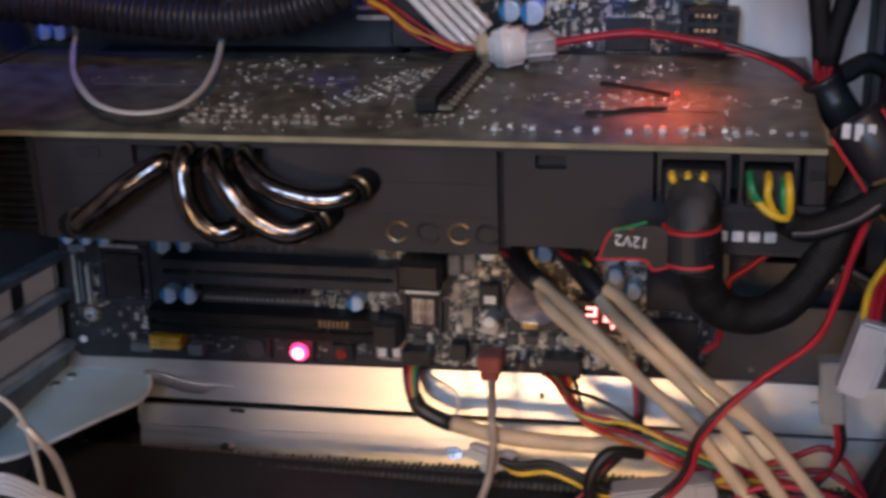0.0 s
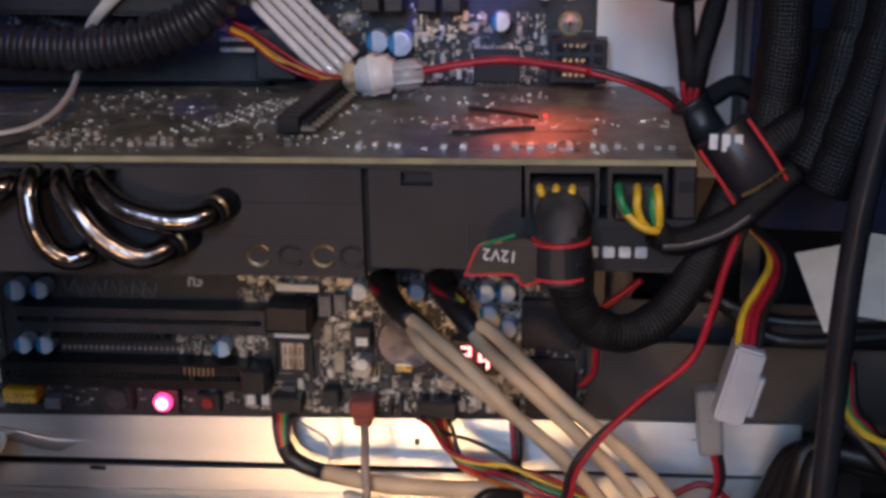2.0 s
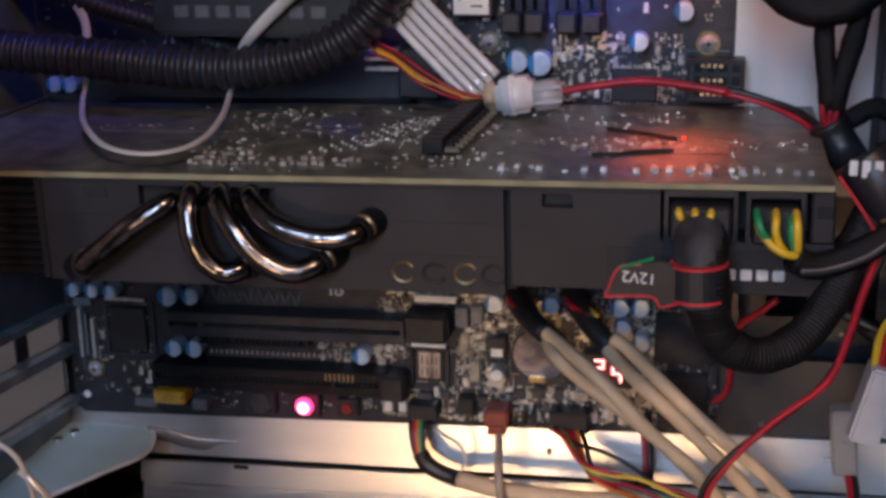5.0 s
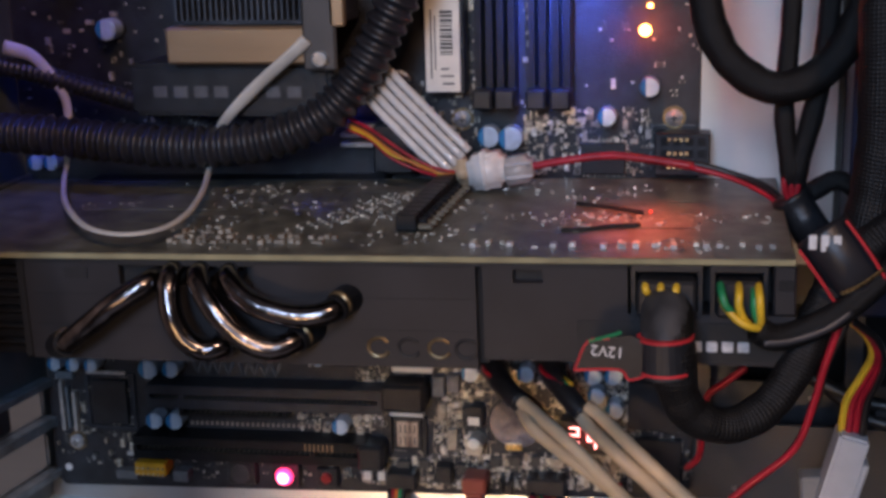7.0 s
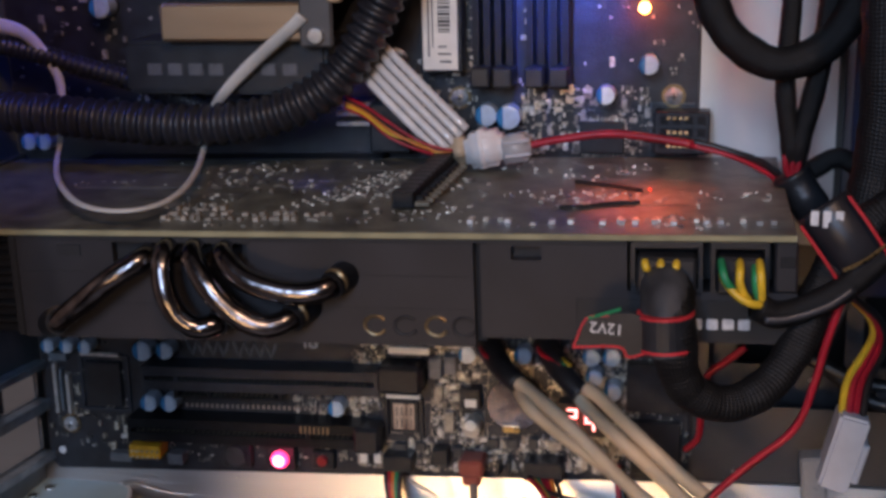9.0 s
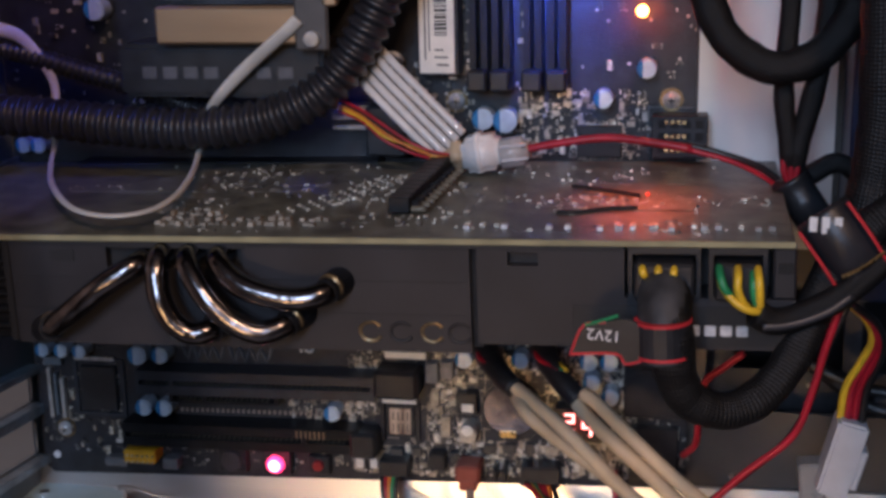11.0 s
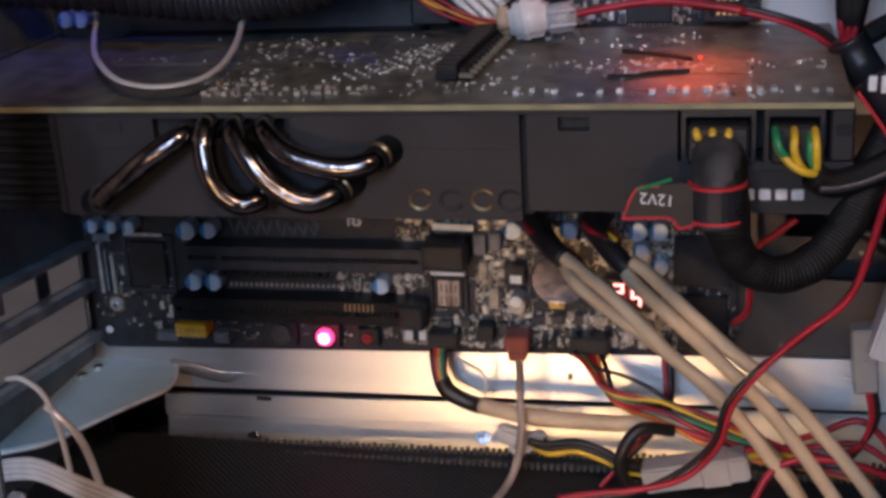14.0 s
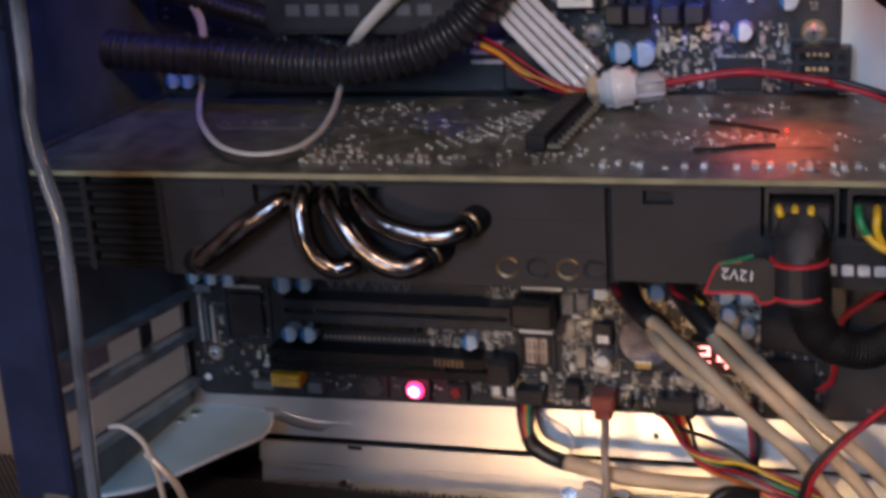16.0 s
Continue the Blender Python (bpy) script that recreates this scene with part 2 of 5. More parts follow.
WOOD = mat("desk_wood", (0.42, 0.36, 0.30), 0.5, vary=0.25, scale=12, bump=0.15, grain=150, stretch=(0.15, 1, 1))

# ---- building helpers (millimetres in, metres out) ----
K = 0.001


BASES = {}


def thing(name, label, category, base=(0, 0, 0), turn=(0, 0, 0), group="", kind=""):
    ob = new(name)
    ob.empty_display_size = 0.01
    ob.matrix_basis = pose(*(c * K for c in base), *turn)
    BASES[ob.name] = Vector(base)
    return tagged(ob, label, category, group, kind)


def mesh_of(name, bm, material, base, smooth):
    bmesh.ops.recalc_face_normals(bm, faces=bm.faces)
    me = bpy.data.meshes.new(name)
    for v in bm.verts:
        v.co = (v.co - base) * K
    bm.to_mesh(me)
    bm.free()
    if smooth:
        me.polygons.foreach_set("use_smooth", [True] * len(me.polygons))
    me.materials.append(material)
    return me


def part(name, bm, material, parent, label="", smooth=False, kind=""):
    """Links a bmesh, given in millimetres of the place, as one mesh under a thing or a part."""
    root = parent
    while root.parent is not None:
        root = root.parent
    ob = new(name, mesh_of(name, bm, material, BASES[root.name], smooth))
    ob.parent = parent
    return tagged(ob, label, kind=kind)


def solid(name, bm, material, label, category, base=(0, 0, 0), group="", kind="", smooth=False):
    """A thing of one mesh; parts may be hung under it."""
    ob = new(name, mesh_of(name, bm, material, Vector(base), smooth))
    ob.location = Vector(base) * K
    BASES[ob.name] = Vector(base)
    return tagged(ob, label, category, group, kind)


def box(x0, y0, z0, x1, y1, z1, bevel=0.0, bm=None, tilt=0.0, seg=1):
    """A box between two corners; tilt: rise of z along x."""
    fresh = bmesh.new()
    bmesh.ops.create_cube(fresh, size=1)
    for v in fresh.verts:
        v.co = (x0 + (v.co.x + 0.5) * (x1 - x0), y0 + (v.co.y + 0.5) * (y1 - y0), z0 + (v.co.z + 0.5) * (z1 - z0))
    if bevel:
        bmesh.ops.bevel(fresh, geom=fresh.edges[:], offset=bevel, segments=seg, affect="EDGES", clamp_overlap=True)
    if tilt:
        mid = (x0 + x1) / 2
        for v in fresh.verts:
            v.co.z += (v.co.x - mid) * tilt
    return add(bm, fresh)


def add(bm, fresh):
    if bm is None:
        return fresh
    me = bpy.data.meshes.new("join")
    fresh.to_mesh(me)
    fresh.free()
    bm.from_mesh(me)
    bpy.data.meshes.remove(me)
    return bm


def drum(at, axis, r, length, bm=None, n=20, bevel=0.0, r2=None):
    """A cylinder from at, along axis."""
    fresh = bmesh.new()
    bmesh.ops.create_cone(fresh, cap_ends=True, segments=n, radius1=r, radius2=r if r2 is None else r2, depth=length)
    if bevel:
        rim = [e for e in fresh.edges if abs(e.verts[0].co.z - e.verts[1].co.z) < 1e-6 and e.verts[0].co.z > 0]
        bmesh.ops.bevel(fresh, geom=rim, offset=bevel, segments=2, affect="EDGES", clamp_overlap=True)
    ax = Vector(axis).normalized()
    m = Matrix.Translation(Vector(at) + ax * length / 2) @ ax.to_track_quat("Z", "Y").to_matrix().to_4x4()
    bmesh.ops.transform(fresh, matrix=m, verts=fresh.verts)
    return add(bm, fresh)


def smooth_line(points, step=6):
    """A curve through the points."""
    p = [Vector(q) for q in points]
    p = [p[0] * 2 - p[1]] + p + [p[-1] * 2 - p[-2]]
    out = []
    for i in range(1, len(p) - 2):
        a, b, c, d = p[i - 1:i + 3]
        for k in range(step):
            t = k / step
            out.append(0.5 * ((2 * b) + (c - a) * t + (2 * a - 5 * b + 4 * c - d) * t * t + (3 * b - a - 3 * c + d) * t ** 3))
    out.append(p[-2])
    return out


def tube(points, r, n=10, step=6, radius=None, bm=None, flat=1.0):
    """A rounded cord along a curve. radius: r along the cord by its length in mm; flat: its thickness over its width."""
    line = smooth_line(points, step)
    fresh = bmesh.new()
    uv = fresh.loops.layers.uv.new("UVMap")
    rings, runs, side, run = [], [], None, 0.0
    for i, c in enumerate(line):
        tangent = (line[min(i + 1, len(line) - 1)] - line[max(i - 1, 0)]).normalized()
        if side is None:
            side = tangent.orthogonal().normalized() if flat == 1.0 else tangent.cross(Vector((0, 1, 0))).normalized()
        side = (side - tangent * side.dot(tangent)).normalized()
        up = tangent.cross(side)
        if i:
            run += (c - line[i - 1]).length
        runs.append(run / (2 * math.pi * r))
        rad = radius(run) if radius else r
        rings.append([fresh.verts.new(c + (side * math.cos(a) + up * math.sin(a) * flat) * rad)
                      for a in (2 * math.pi * k / n for k in range(n))])
    for a, b, va, vb in zip(rings, rings[1:], runs, runs[1:]):
        for k in range(n):
            face = fresh.faces.new((a[k], a[(k + 1) % n], b[(k + 1) % n], b[k]))
            for corner, (u, v) in zip(face.loops, ((k, va), (k + 1, va), (k + 1, vb), (k, vb))):
                corner[uv].uv = (u / n, v)
    fresh.faces.new(rings[0]), fresh.faces.new(rings[-1])
    return add(bm, fresh)


def sheet(cells_x, cells_z, holes, y0, y1):
    """An upright sheet in x and z with openings (x0, z0, x1, z1) right through it."""
    xs = sorted({*cells_x, *(h[0] for h in holes), *(h[2] for h in holes)})
    zs = sorted({*cells_z, *(h[1] for h in holes), *(h[3] for h in holes)})
    solid = {(i, k) for i in range(len(xs) - 1) for k in range(len(zs) - 1)
             if not any(h[0] <= xs[i] and xs[i + 1] <= h[2] and h[1] <= zs[k] and zs[k + 1] <= h[3] for h in holes)}
    bm = bmesh.new()
    vert = {}

    def v(i, k, y):
        if (i, k, y) not in vert:
            vert[i, k, y] = bm.verts.new((xs[i], y, zs[k]))
        return vert[i, k, y]
    for i, k in solid:
        for y in (y0, y1):
            bm.faces.new((v(i, k, y), v(i + 1, k, y), v(i + 1, k + 1, y), v(i, k + 1, y)))
        for di, dk, e in ((-1, 0, ((0, 0), (0, 1))), (1, 0, ((1, 0), (1, 1))), (0, -1, ((0, 0), (1, 0))), (0, 1, ((0, 1), (1, 1)))):
            if (i + di, k + dk) not in solid:
                (a, b), (c, d) = e
                bm.faces.new((v(i + a, k + b, y0), v(i + c, k + d, y0), v(i + c, k + d, y1), v(i + a, k + b, y1)))
    return bm


def many_boxes(rows):
    """Joined small boxes: rows of (x0, y0, z0, x1, y1, z1)."""
    bm = bmesh.new()
    for x0, y0, z0, x1, y1, z1 in rows:
        q = [bm.verts.new((x, y, z)) for x in (x0, x1) for y in (y0, y1) for z in (z0, z1)]
        for f in ((0, 1, 3, 2), (4, 6, 7, 5), (0, 4, 5, 1), (2, 3, 7, 6), (0, 2, 6, 4), (1, 5, 7, 3)):
            bm.faces.new([q[k] for k in f])
    return bm


def cord(name, label, category, points, r, material, n=10, step=6, group="", **more):
    return solid(name, tube(points, r, n, step, **more), material, label, category, points[0], group, smooth=True)

# ---- the room and the case ----
# room shell, mostly unseen; its tones steer the bounce light in the case
def shell():
    solid("desk", box(-900, -230, -30, 1100, 700, -12, 2), WOOD, "pale wooden desk under the open computer case", "desk", (0, 0, -30), kind="structure")
    solid("wall_back", box(-1100, 900, -800, 2200, 950, 2000), WALLPAINT, "greyish room wall, toned for bounce light", "wall", (0, 900, -800), kind="structure")
    solid("wall_side", box(-1100, -2400, -800, -1050, 900, 2000), SIDEPAINT, "tan painted room wall", "wall", (-500, 0, -800), kind="structure")
    solid("wall_far", box(-1100, -2450, -800, 2200, -2400, 2000), DARKPAINT, "unseen grey room wall behind the viewer, toned for fill", "wall", (0, -2400, -800), kind="structure")
    solid("wall_right", box(2200, -2400, -800, 2250, 900, 2000), DARKPAINT, "greyish room wall, toned for bounce light", "wall", (2200, 0, -800), kind="structure")
    solid("ceiling", box(-1100, -2450, 2000, 2250, 950, 2040), WALLPAINT, "pale painted ceiling", "ceiling", (0, 0, 2000), kind="structure")
    solid("floor", box(-1100, -2450, -840, 2250, 950, -800), FLOORING, "grey room floor", "floor", (0, 0, -840), kind="structure")


shell()


def lean(bm, z0, rate):
    """Leans what stands above z0 back by rate."""
    for v in bm.verts:
        v.co.y += (v.co.z - z0) * rate
    return bm


def case():
    # sheet behind the board, with the drive bay opening
    tray = solid("case_tray", sheet((-4, 420), (57, 430), [(252, 88, 420, 136), (20, 262, 120, 320)], 6.5, 7.7), TRAY,
                 "brushed grey metal motherboard tray of the case", "case", (0, 7, 57), kind="structure")
    part("pale_panel", box(246.4, 4.2, 148, 291, 5.2, 345, 0.2), PALE, tray, "cream white sheet")
    for x, z in ((262, 63), (287, 99), (150, 42), (240, 46)):
        part("rivet", drum((x, 6.4 if z > 57 else 4.6, z), (0, -1, 0), 0.9, 0.9, n=10), STEEL, tray)
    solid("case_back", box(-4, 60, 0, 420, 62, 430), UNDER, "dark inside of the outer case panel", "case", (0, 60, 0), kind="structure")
    solid("case_top", box(-4, -190, 430, 420, 62, 432), DARKMETAL, "dark metal top of the case", "case", (0, 0, 430), kind="structure")
    # out of view; added to keep window light off the right-hand cables
    solid("front_light_blocker", box(322, -188, 0, 419, -184, 430, 1.0), RIMPAINT, "unseen dark flange added to block light at the drive bay", "case", (322, -188, 0), kind="structure")
    solid("case_front", box(420, -190, 0, 422, 62, 430), UNDER, "dark drive bay side of the case", "case", (420, 0, 0), kind="structure")
    bay = solid("bay_wall", box(293, -22, 138, 419, 3.6, 429, 0.6), RIMPAINT, "dark blue-black side of the drive bay", "case", (293, -22, 138), kind="structure")
    for z in (196, 246, 296):
        part("bay_slot", box(300, -22.6, z, 330, -21.9, z + 5, 0.2), UNDER, bay)
    # lower rail below the board: upper band, dark gap, lower band, ledge
    rail = solid("case_rail", lean(box(-4, 3.4, 38.5, 322, 4.6, 57, 0.3, tilt=0.022), 57, 0.22), ALU,
                 "bare brushed aluminium rail along the case floor", "rail", (0, 4, 38), kind="structure")
    part("lower_band", lean(box(24, 3.0, 26.5, 318, 4.2, 35.3, 0.3, tilt=0.029), 36, 0.20), ALU, rail)
    ledge = box(24, 2.6, 15.4, 316, 3.8, 26.3, 0.3, tilt=0.030)
    for v in ledge.verts:
        v.co.y -= (26.3 + (v.co.x - 170) * 0.03 - v.co.z) * 0.21
    part("ledge", ledge, ALU, rail)
    # black sheet added behind the gap in place of its shade
    part("gap_shade_sheet", box(-4, 9.5, 20, 345, 10.5, 56), UNDER, rail)
    for x, y, z in ((61, 0.8, 14.6), (153.5, 1.6, 21.0)):
        s = solid("floor_screw", drum((x, y, z), (0, -0.9, 0.42), 2.2, 1.6, n=14, bevel=0.5), CHROME, "bright pan head screw in the case ledge", "screw", (x, y, z), "floor screws")
        part("washer", drum((x, y + 0.3, z - 0.1), (0, -0.9, 0.42), 3.0, 0.6, n=16), CHROME, s)
        part("drive_slot", box(x - 1.3, y - 1.75, z + 0.5, x + 1.3, y - 1.4, z + 0.9), UNDER, s)
    for x, y, z in ((66, 2.0, 31.0), (118, 2.6, 47.5)):
        part("oval_hole", tube([(x - 3, y, z), (x, y - 0.05, z), (x + 3, y, z)], 1.0, 8, 4, flat=0.2), UNDER, rail)
    for x in (187,):
        part("tab", box(x - 1, 1.2, 44, x + 1, 3.4, 49.5, 0.3), DARKMETAL, rail)
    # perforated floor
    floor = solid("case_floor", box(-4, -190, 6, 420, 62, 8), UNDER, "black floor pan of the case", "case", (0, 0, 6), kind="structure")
    bm = bmesh.new()
    rows = []
    for i in range(-60, 165):
        rows.append(i * 2.6)
    verts = []
    for i in rows:
        for sgn in (1, -1):
            x0 = i if sgn > 0 else i + 130
            a, b = Vector((x0, -12, 19.4)), Vector((x0 + sgn * 130, -142, 19.4))
            w = Vector((0.5, 0.5 * sgn, 0))
            lo, hi = Vector((0, 0, -0.25 + 0.12 * sgn)), Vector((0, 0, 0.25 + 0.12 * sgn))
            q = [bm.verts.new(p) for p in (a - w + lo, a + w + lo, b + w + lo, b - w + lo, a - w + hi, a + w + hi, b + w + hi, b - w + hi)]
            for f in ((0, 1, 2, 3), (4, 7, 6, 5), (0, 4, 5, 1), (1, 5, 6, 2), (2, 6, 7, 3), (3, 7, 4, 0)):
                bm.faces.new([q[k] for k in f])
    part("mesh_screen", bm, MESHBLACK, floor, "black woven dust screen", kind="stuff")
    teeth = []
    for i in range(0, 134):
        x = 20 + i * 2.4
        z = 21.6 + (x - 184) * 0.030
        teeth.append((x, -12.6, z, x + 1.4, -11.0, z + 2.2 + 0.5 * (i % 3 == 0)))
        teeth.append((x + 1.0, -19.4, z - 1.4, x + 2.3, -17.8, z + 1.1 + 0.4 * (i % 4 == 1)))
    part("screen_edge", many_boxes(teeth), TEETH, floor, "frayed edge of the dust screen", kind="stuff")
    part("screen_rim", box(16, -18, 20.2, 345, -11, 21.5, 0.3, tilt=0.030), MESHBLACK, floor)


case()


def rear_wall():
    """The slotted rear wall: openings run along y."""
    holes = [(-98, 79.5, 1, 92), (-98, 58, 1, 75)]
    bm = sheet((-110, 6), (8, 430), holes, -5.2, -4.0)
    for v in bm.verts:
        x, y, z = v.co
        v.co = (y, x, z - 0.10 * x if 50 < z < 100 else z)
    wall = solid("rear_wall", bm, REARMETAL, "dark painted metal rear wall of the case with open expansion slots", "case", (-4, 0, 8), kind="structure")
    for z, h in ((92, 3.0), (75.2, 4.2), (54.5, 3.2)):
        b = box(-4.0, -104, z, 1.5, 1.5, z + h, 0.3)
        for v in b.verts:
            v.co.z -= 0.10 * v.co.y
        part("slot_rail", b, RAILMETAL, wall)
    for z in (77.3, 57.0):
        part("slot_screw", drum((-1, -1.5, z), (0, -1, 0), 1.4, 1.0, n=10), STEEL, wall)
    for z in (79.4, 91.8, 58.1, 75.0):
        part("slot_edge", tube([(-3.7, y, z - 0.10 * y) for y in (-97, -60, -30, 0.6)], 0.42, 6, 3), STEEL, wall, "bright cut edge", smooth=True)
    for z in (79.5, 58):
        part("slot_edge", tube([(-3.7, 0.8, z + k) for k in (0, 6, 12.4)], 0.42, 6, 3), STEEL, wall, "bright cut edge", smooth=True)
    b = box(-8.4, -100, 80, -7.6, -50, 93, 0.2)
    for v in b.verts:
        v.co.z -= 0.10 * v.co.y
    part("slot_cover", b, COVER, wall, "greyish loose slot cover")
    for y in (-26,):
        part("slot_bar", box(-6.2, y - 4, 82, -5.4, y + 4, 96), DARKMETAL, wall)
    part("rear_return", box(-5.2, 7.8, 8, -4, 62, 430), DARKMETAL, wall)
    # shelf below the slots
    bm = bmesh.new()
    line = ((-4, 5), (27, 1), (34, -5), (37, -21), (12, -68), (-4, -78))
    for z in (44.4, 45.4):
        bm.faces.new([bm.verts.new((x, y, z)) for x, y in line])
    v = bm.verts
    v.ensure_lookup_table()
    for i in range(6):
        j = (i + 1) % 6
        bm.faces.new((v[i], v[j], v[j + 6], v[i + 6]))
    shelf = solid("corner_shelf", bm, ZINC, "bent bare aluminium corner plate under the expansion slots", "bracket", (0, 0, 44))
    part("lip", tube([(27, 1, 45), (34, -5, 45.2), (37, -21, 44.8), (28.6, -37, 44.7), (20, -53.5, 44.6), (12, -68, 44.4), (4, -74, 44.4), (-3, -78, 44.4)], 0.85, 8, 4), ZINCEDGE, shelf, "folded edge, highlight put into its colour", smooth=True)
    part("bent_tongue", tube([(30, -1.5, 45), (37, -3.2, 45.4), (43, -3, 43.6), (50, -1.5, 41.4), (58, 0.2, 40.6), (66, 0.6, 40.4)], 2.6, 10, 4, flat=0.14), ALU, shelf, smooth=True)
    for x, y in ((2, -8), (-1, -16)):
        part("screw", drum((x, y, 45.3), (0, 0, 1), 1.8, 1.0, n=12), STEEL, shelf)


rear_wall()


def case_rim():
    bm = box(40, -176, 0, 57, -172, 228, 1.0)
    # wide upper plate, mostly unseen, added to shade the board's upper left
    box(-60, -176, 228.2, 57, -172, 430, 1.0, bm)
    rim = solid("case_rim", bm, RIMPAINT, "dark blue-black rim of the open case side", "case", (57, -172, 20))
    part("edge_bead", tube([(60, -173, 430), (60.5, -173, 240), (59, -173, 205), (61.5, -173, 190), (64, -173, 172), (62, -173, 110), (60, -173, 20)], 1.9, 12, 8),
         BEAD, rim, "shiny rounded edge", smooth=True)
    part("latch", box(49, -177.5, 101, 57, -175.8, 105, 0.5), STEEL, rim)


case_rim()

# ---- motherboard ----
SL = 0.018
mobo = thing("motherboard", "black motherboard with slots, chips and blue-marked capacitors", "motherboard", (123, 1, 52))


def board():
    bm = bmesh.new()
    line = ((3, 51), (0, 54), (0, 344), (246, 344), (246, 62), (243, 60))
    for y in (0.0, 1.6):
        bm.faces.new([bm.verts.new((x, y, z)) for x, z in line])
    bm.verts.ensure_lookup_table()
    v = bm.verts
    for i in range(6):
        j = (i + 1) % 6
        bm.faces.new((v[i], v[j], v[j + 6], v[i + 6]))
    part("circuit_board", bm, BOARD, mobo)
    for x, z in ((10, 70), (166, 198), (238, 199)):
        s = part("mounting_screw", drum((x, -0.6, z), (0, -1, 0), 2.9, 1.9, n=22, bevel=1.0), CHROMED, mobo, "bright cross-head screw", smooth=True)
        part("washer", drum((x, -0.1, z), (0, -1, 0), 3.9, 0.5, n=22), DULLGOLD, s)
        c = many_boxes([(x - 1.2, -2.56, z - 0.3, x + 1.2, -2.4, z + 0.3), (x - 0.3, -2.56, z - 1.2, x + 0.3, -2.4, z + 1.2)])
        part("cross", c, UNDER, s)
    part("hole_ring", drum((5, -0.1, 58.5), (0, -1, 0), 1.5, 0.4, n=14), INK, mobo)


board()


def capacitor(x, z, r=3.6, h=8.5, turn=40, sweep=0.72):
    c = part("capacitor", drum((x, -0.1, z), (0, -1, 0), r, h, n=22, bevel=0.6), CAN, mobo, smooth=False)
    part("foot", drum((x, -0.1, z), (0, -1, 0), r + 0.35, 1.4, n=16), BLACK, c)
    # printed blue half on the top and down the side
    bm = bmesh.new()
    a0 = radians(turn)
    arc = [(math.cos(a0 + math.pi * k / 10 * sweep), math.sin(a0 + math.pi * k / 10 * sweep)) for k in range(11)]
    top = [bm.verts.new((x + a * (r - 0.55), -h - 0.16, z + b * (r - 0.55))) for a, b in arc]
    bm.faces.new(top)
    e1 = [bm.verts.new((x + a * (r + 0.06), -h + 0.55, z + b * (r + 0.06))) for a, b in arc]
    e2 = [bm.verts.new((x + a * (r + 0.06), -1.6, z + b * (r + 0.06))) for a, b in arc]
    for i in range(10):
        bm.faces.new((e1[i], e1[i + 1], e2[i + 1], e2[i]))
        bm.faces.new((top[i], top[i + 1], e1[i + 1], e1[i]))
    part("blue_mark", bm, BLUEINK, c, "blue printed mark")


for cx, cz, cr in ((7, 104, 2.6), (14.6, 104, 2.6), (22, 104, 2.6), (45, 103.5, 3.7), (54, 104, 3.2), (46, 83, 3.2), (54, 83.2, 3.2),
                   (119, 84.5, 3.0), (168, 107.5, 3.1), (188, 108, 3.0), (212, 108.5, 3.1), (219, 108.8, 3.1), (213, 101, 3.0), (219.5, 96, 3.0)):
    capacitor(cx, cz, cr, turn=112 if cx < 130 else 128, sweep=0.75 if cx < 130 else 0.55)
for cx, cz, cr in ((176, 193, 3.6), (183.5, 192.5, 4.0), (216, 200, 3.0), (230, 210, 3.1), (40, 230, 3.8), (8, 182, 2.8), (14, 182, 2.8), (22, 248, 3.4), (30, 258, 3.4)):
    capacitor(cx, cz, cr, turn=118, sweep=0.7)


def slot(x0, x1, z0, z1, depth=11.0, key=None, material=SLOT):
    """A card slot: a long body with a groove, contacts and a key."""
    zc, g = (z0 + z1) / 2, 0.9
    grooves = [(x0 + 1.5, zc - g, key or x1 - 1.5, zc + g)]
    if key:
        grooves.append((key + 1.8, zc - g, x1 - 1.5, zc + g))
    bm = sheet((x0, x1), (z0, z1), grooves, -depth, -0.1)
    mid = (x0 + x1) / 2
    for v in bm.verts:
        v.co.z += (v.co.x - mid) * SL
    ob = part("card_slot", bm, material, mobo)
    pins = []
    n = int((x1 - x0 - 6) / 2)
    for i in range(n):
        x = x0 + 3 + i * 2
        zz = zc + (x - mid) * SL
        pins.append((x, -depth + 1.5, zz - g - 0.02, x + 0.7, -5, zz - g + 0.25))
        pins.append((x, -depth + 1.5, zz + g - 0.25, x + 0.7, -5, zz + g + 0.02))
    part("contact_strip", many_boxes(pins), PINS, ob, kind="stuff")
    return ob


s1 = slot(45, 136, 90.5, 99.5, key=58, material=SLOTGREY)
part("slot_latch", box(136, -13, 93, 152, -1, 103.5, 1.2), BLACK, s1, "black retaining latch")
slot(57, 99, 86.6, 90.0, depth=9, key=70)
s2 = slot(38, 129, 69.6, 78.5, key=108)
part("slot_latch", box(126, -12, 69, 136, -1, 79, 1.2), BLACK, s2, "black retaining latch")
slot(30, 140, 169, 177.5, depth=10.5, key=44)
for x0, x1 in ((172, 178), (179.5, 185.5), (190, 196), (198, 204)):
    d = part("memory_slot", sheet((x0, x1), (206, 340), [(x0 + 2.2, 208, x1 - 2.2, 338)], -9, -0.1), SLOT, mobo)
    part("latch", box(x0 - 0.4, -14, 203, x1 + 0.4, -1, 210, 0.8), BLACK, d)


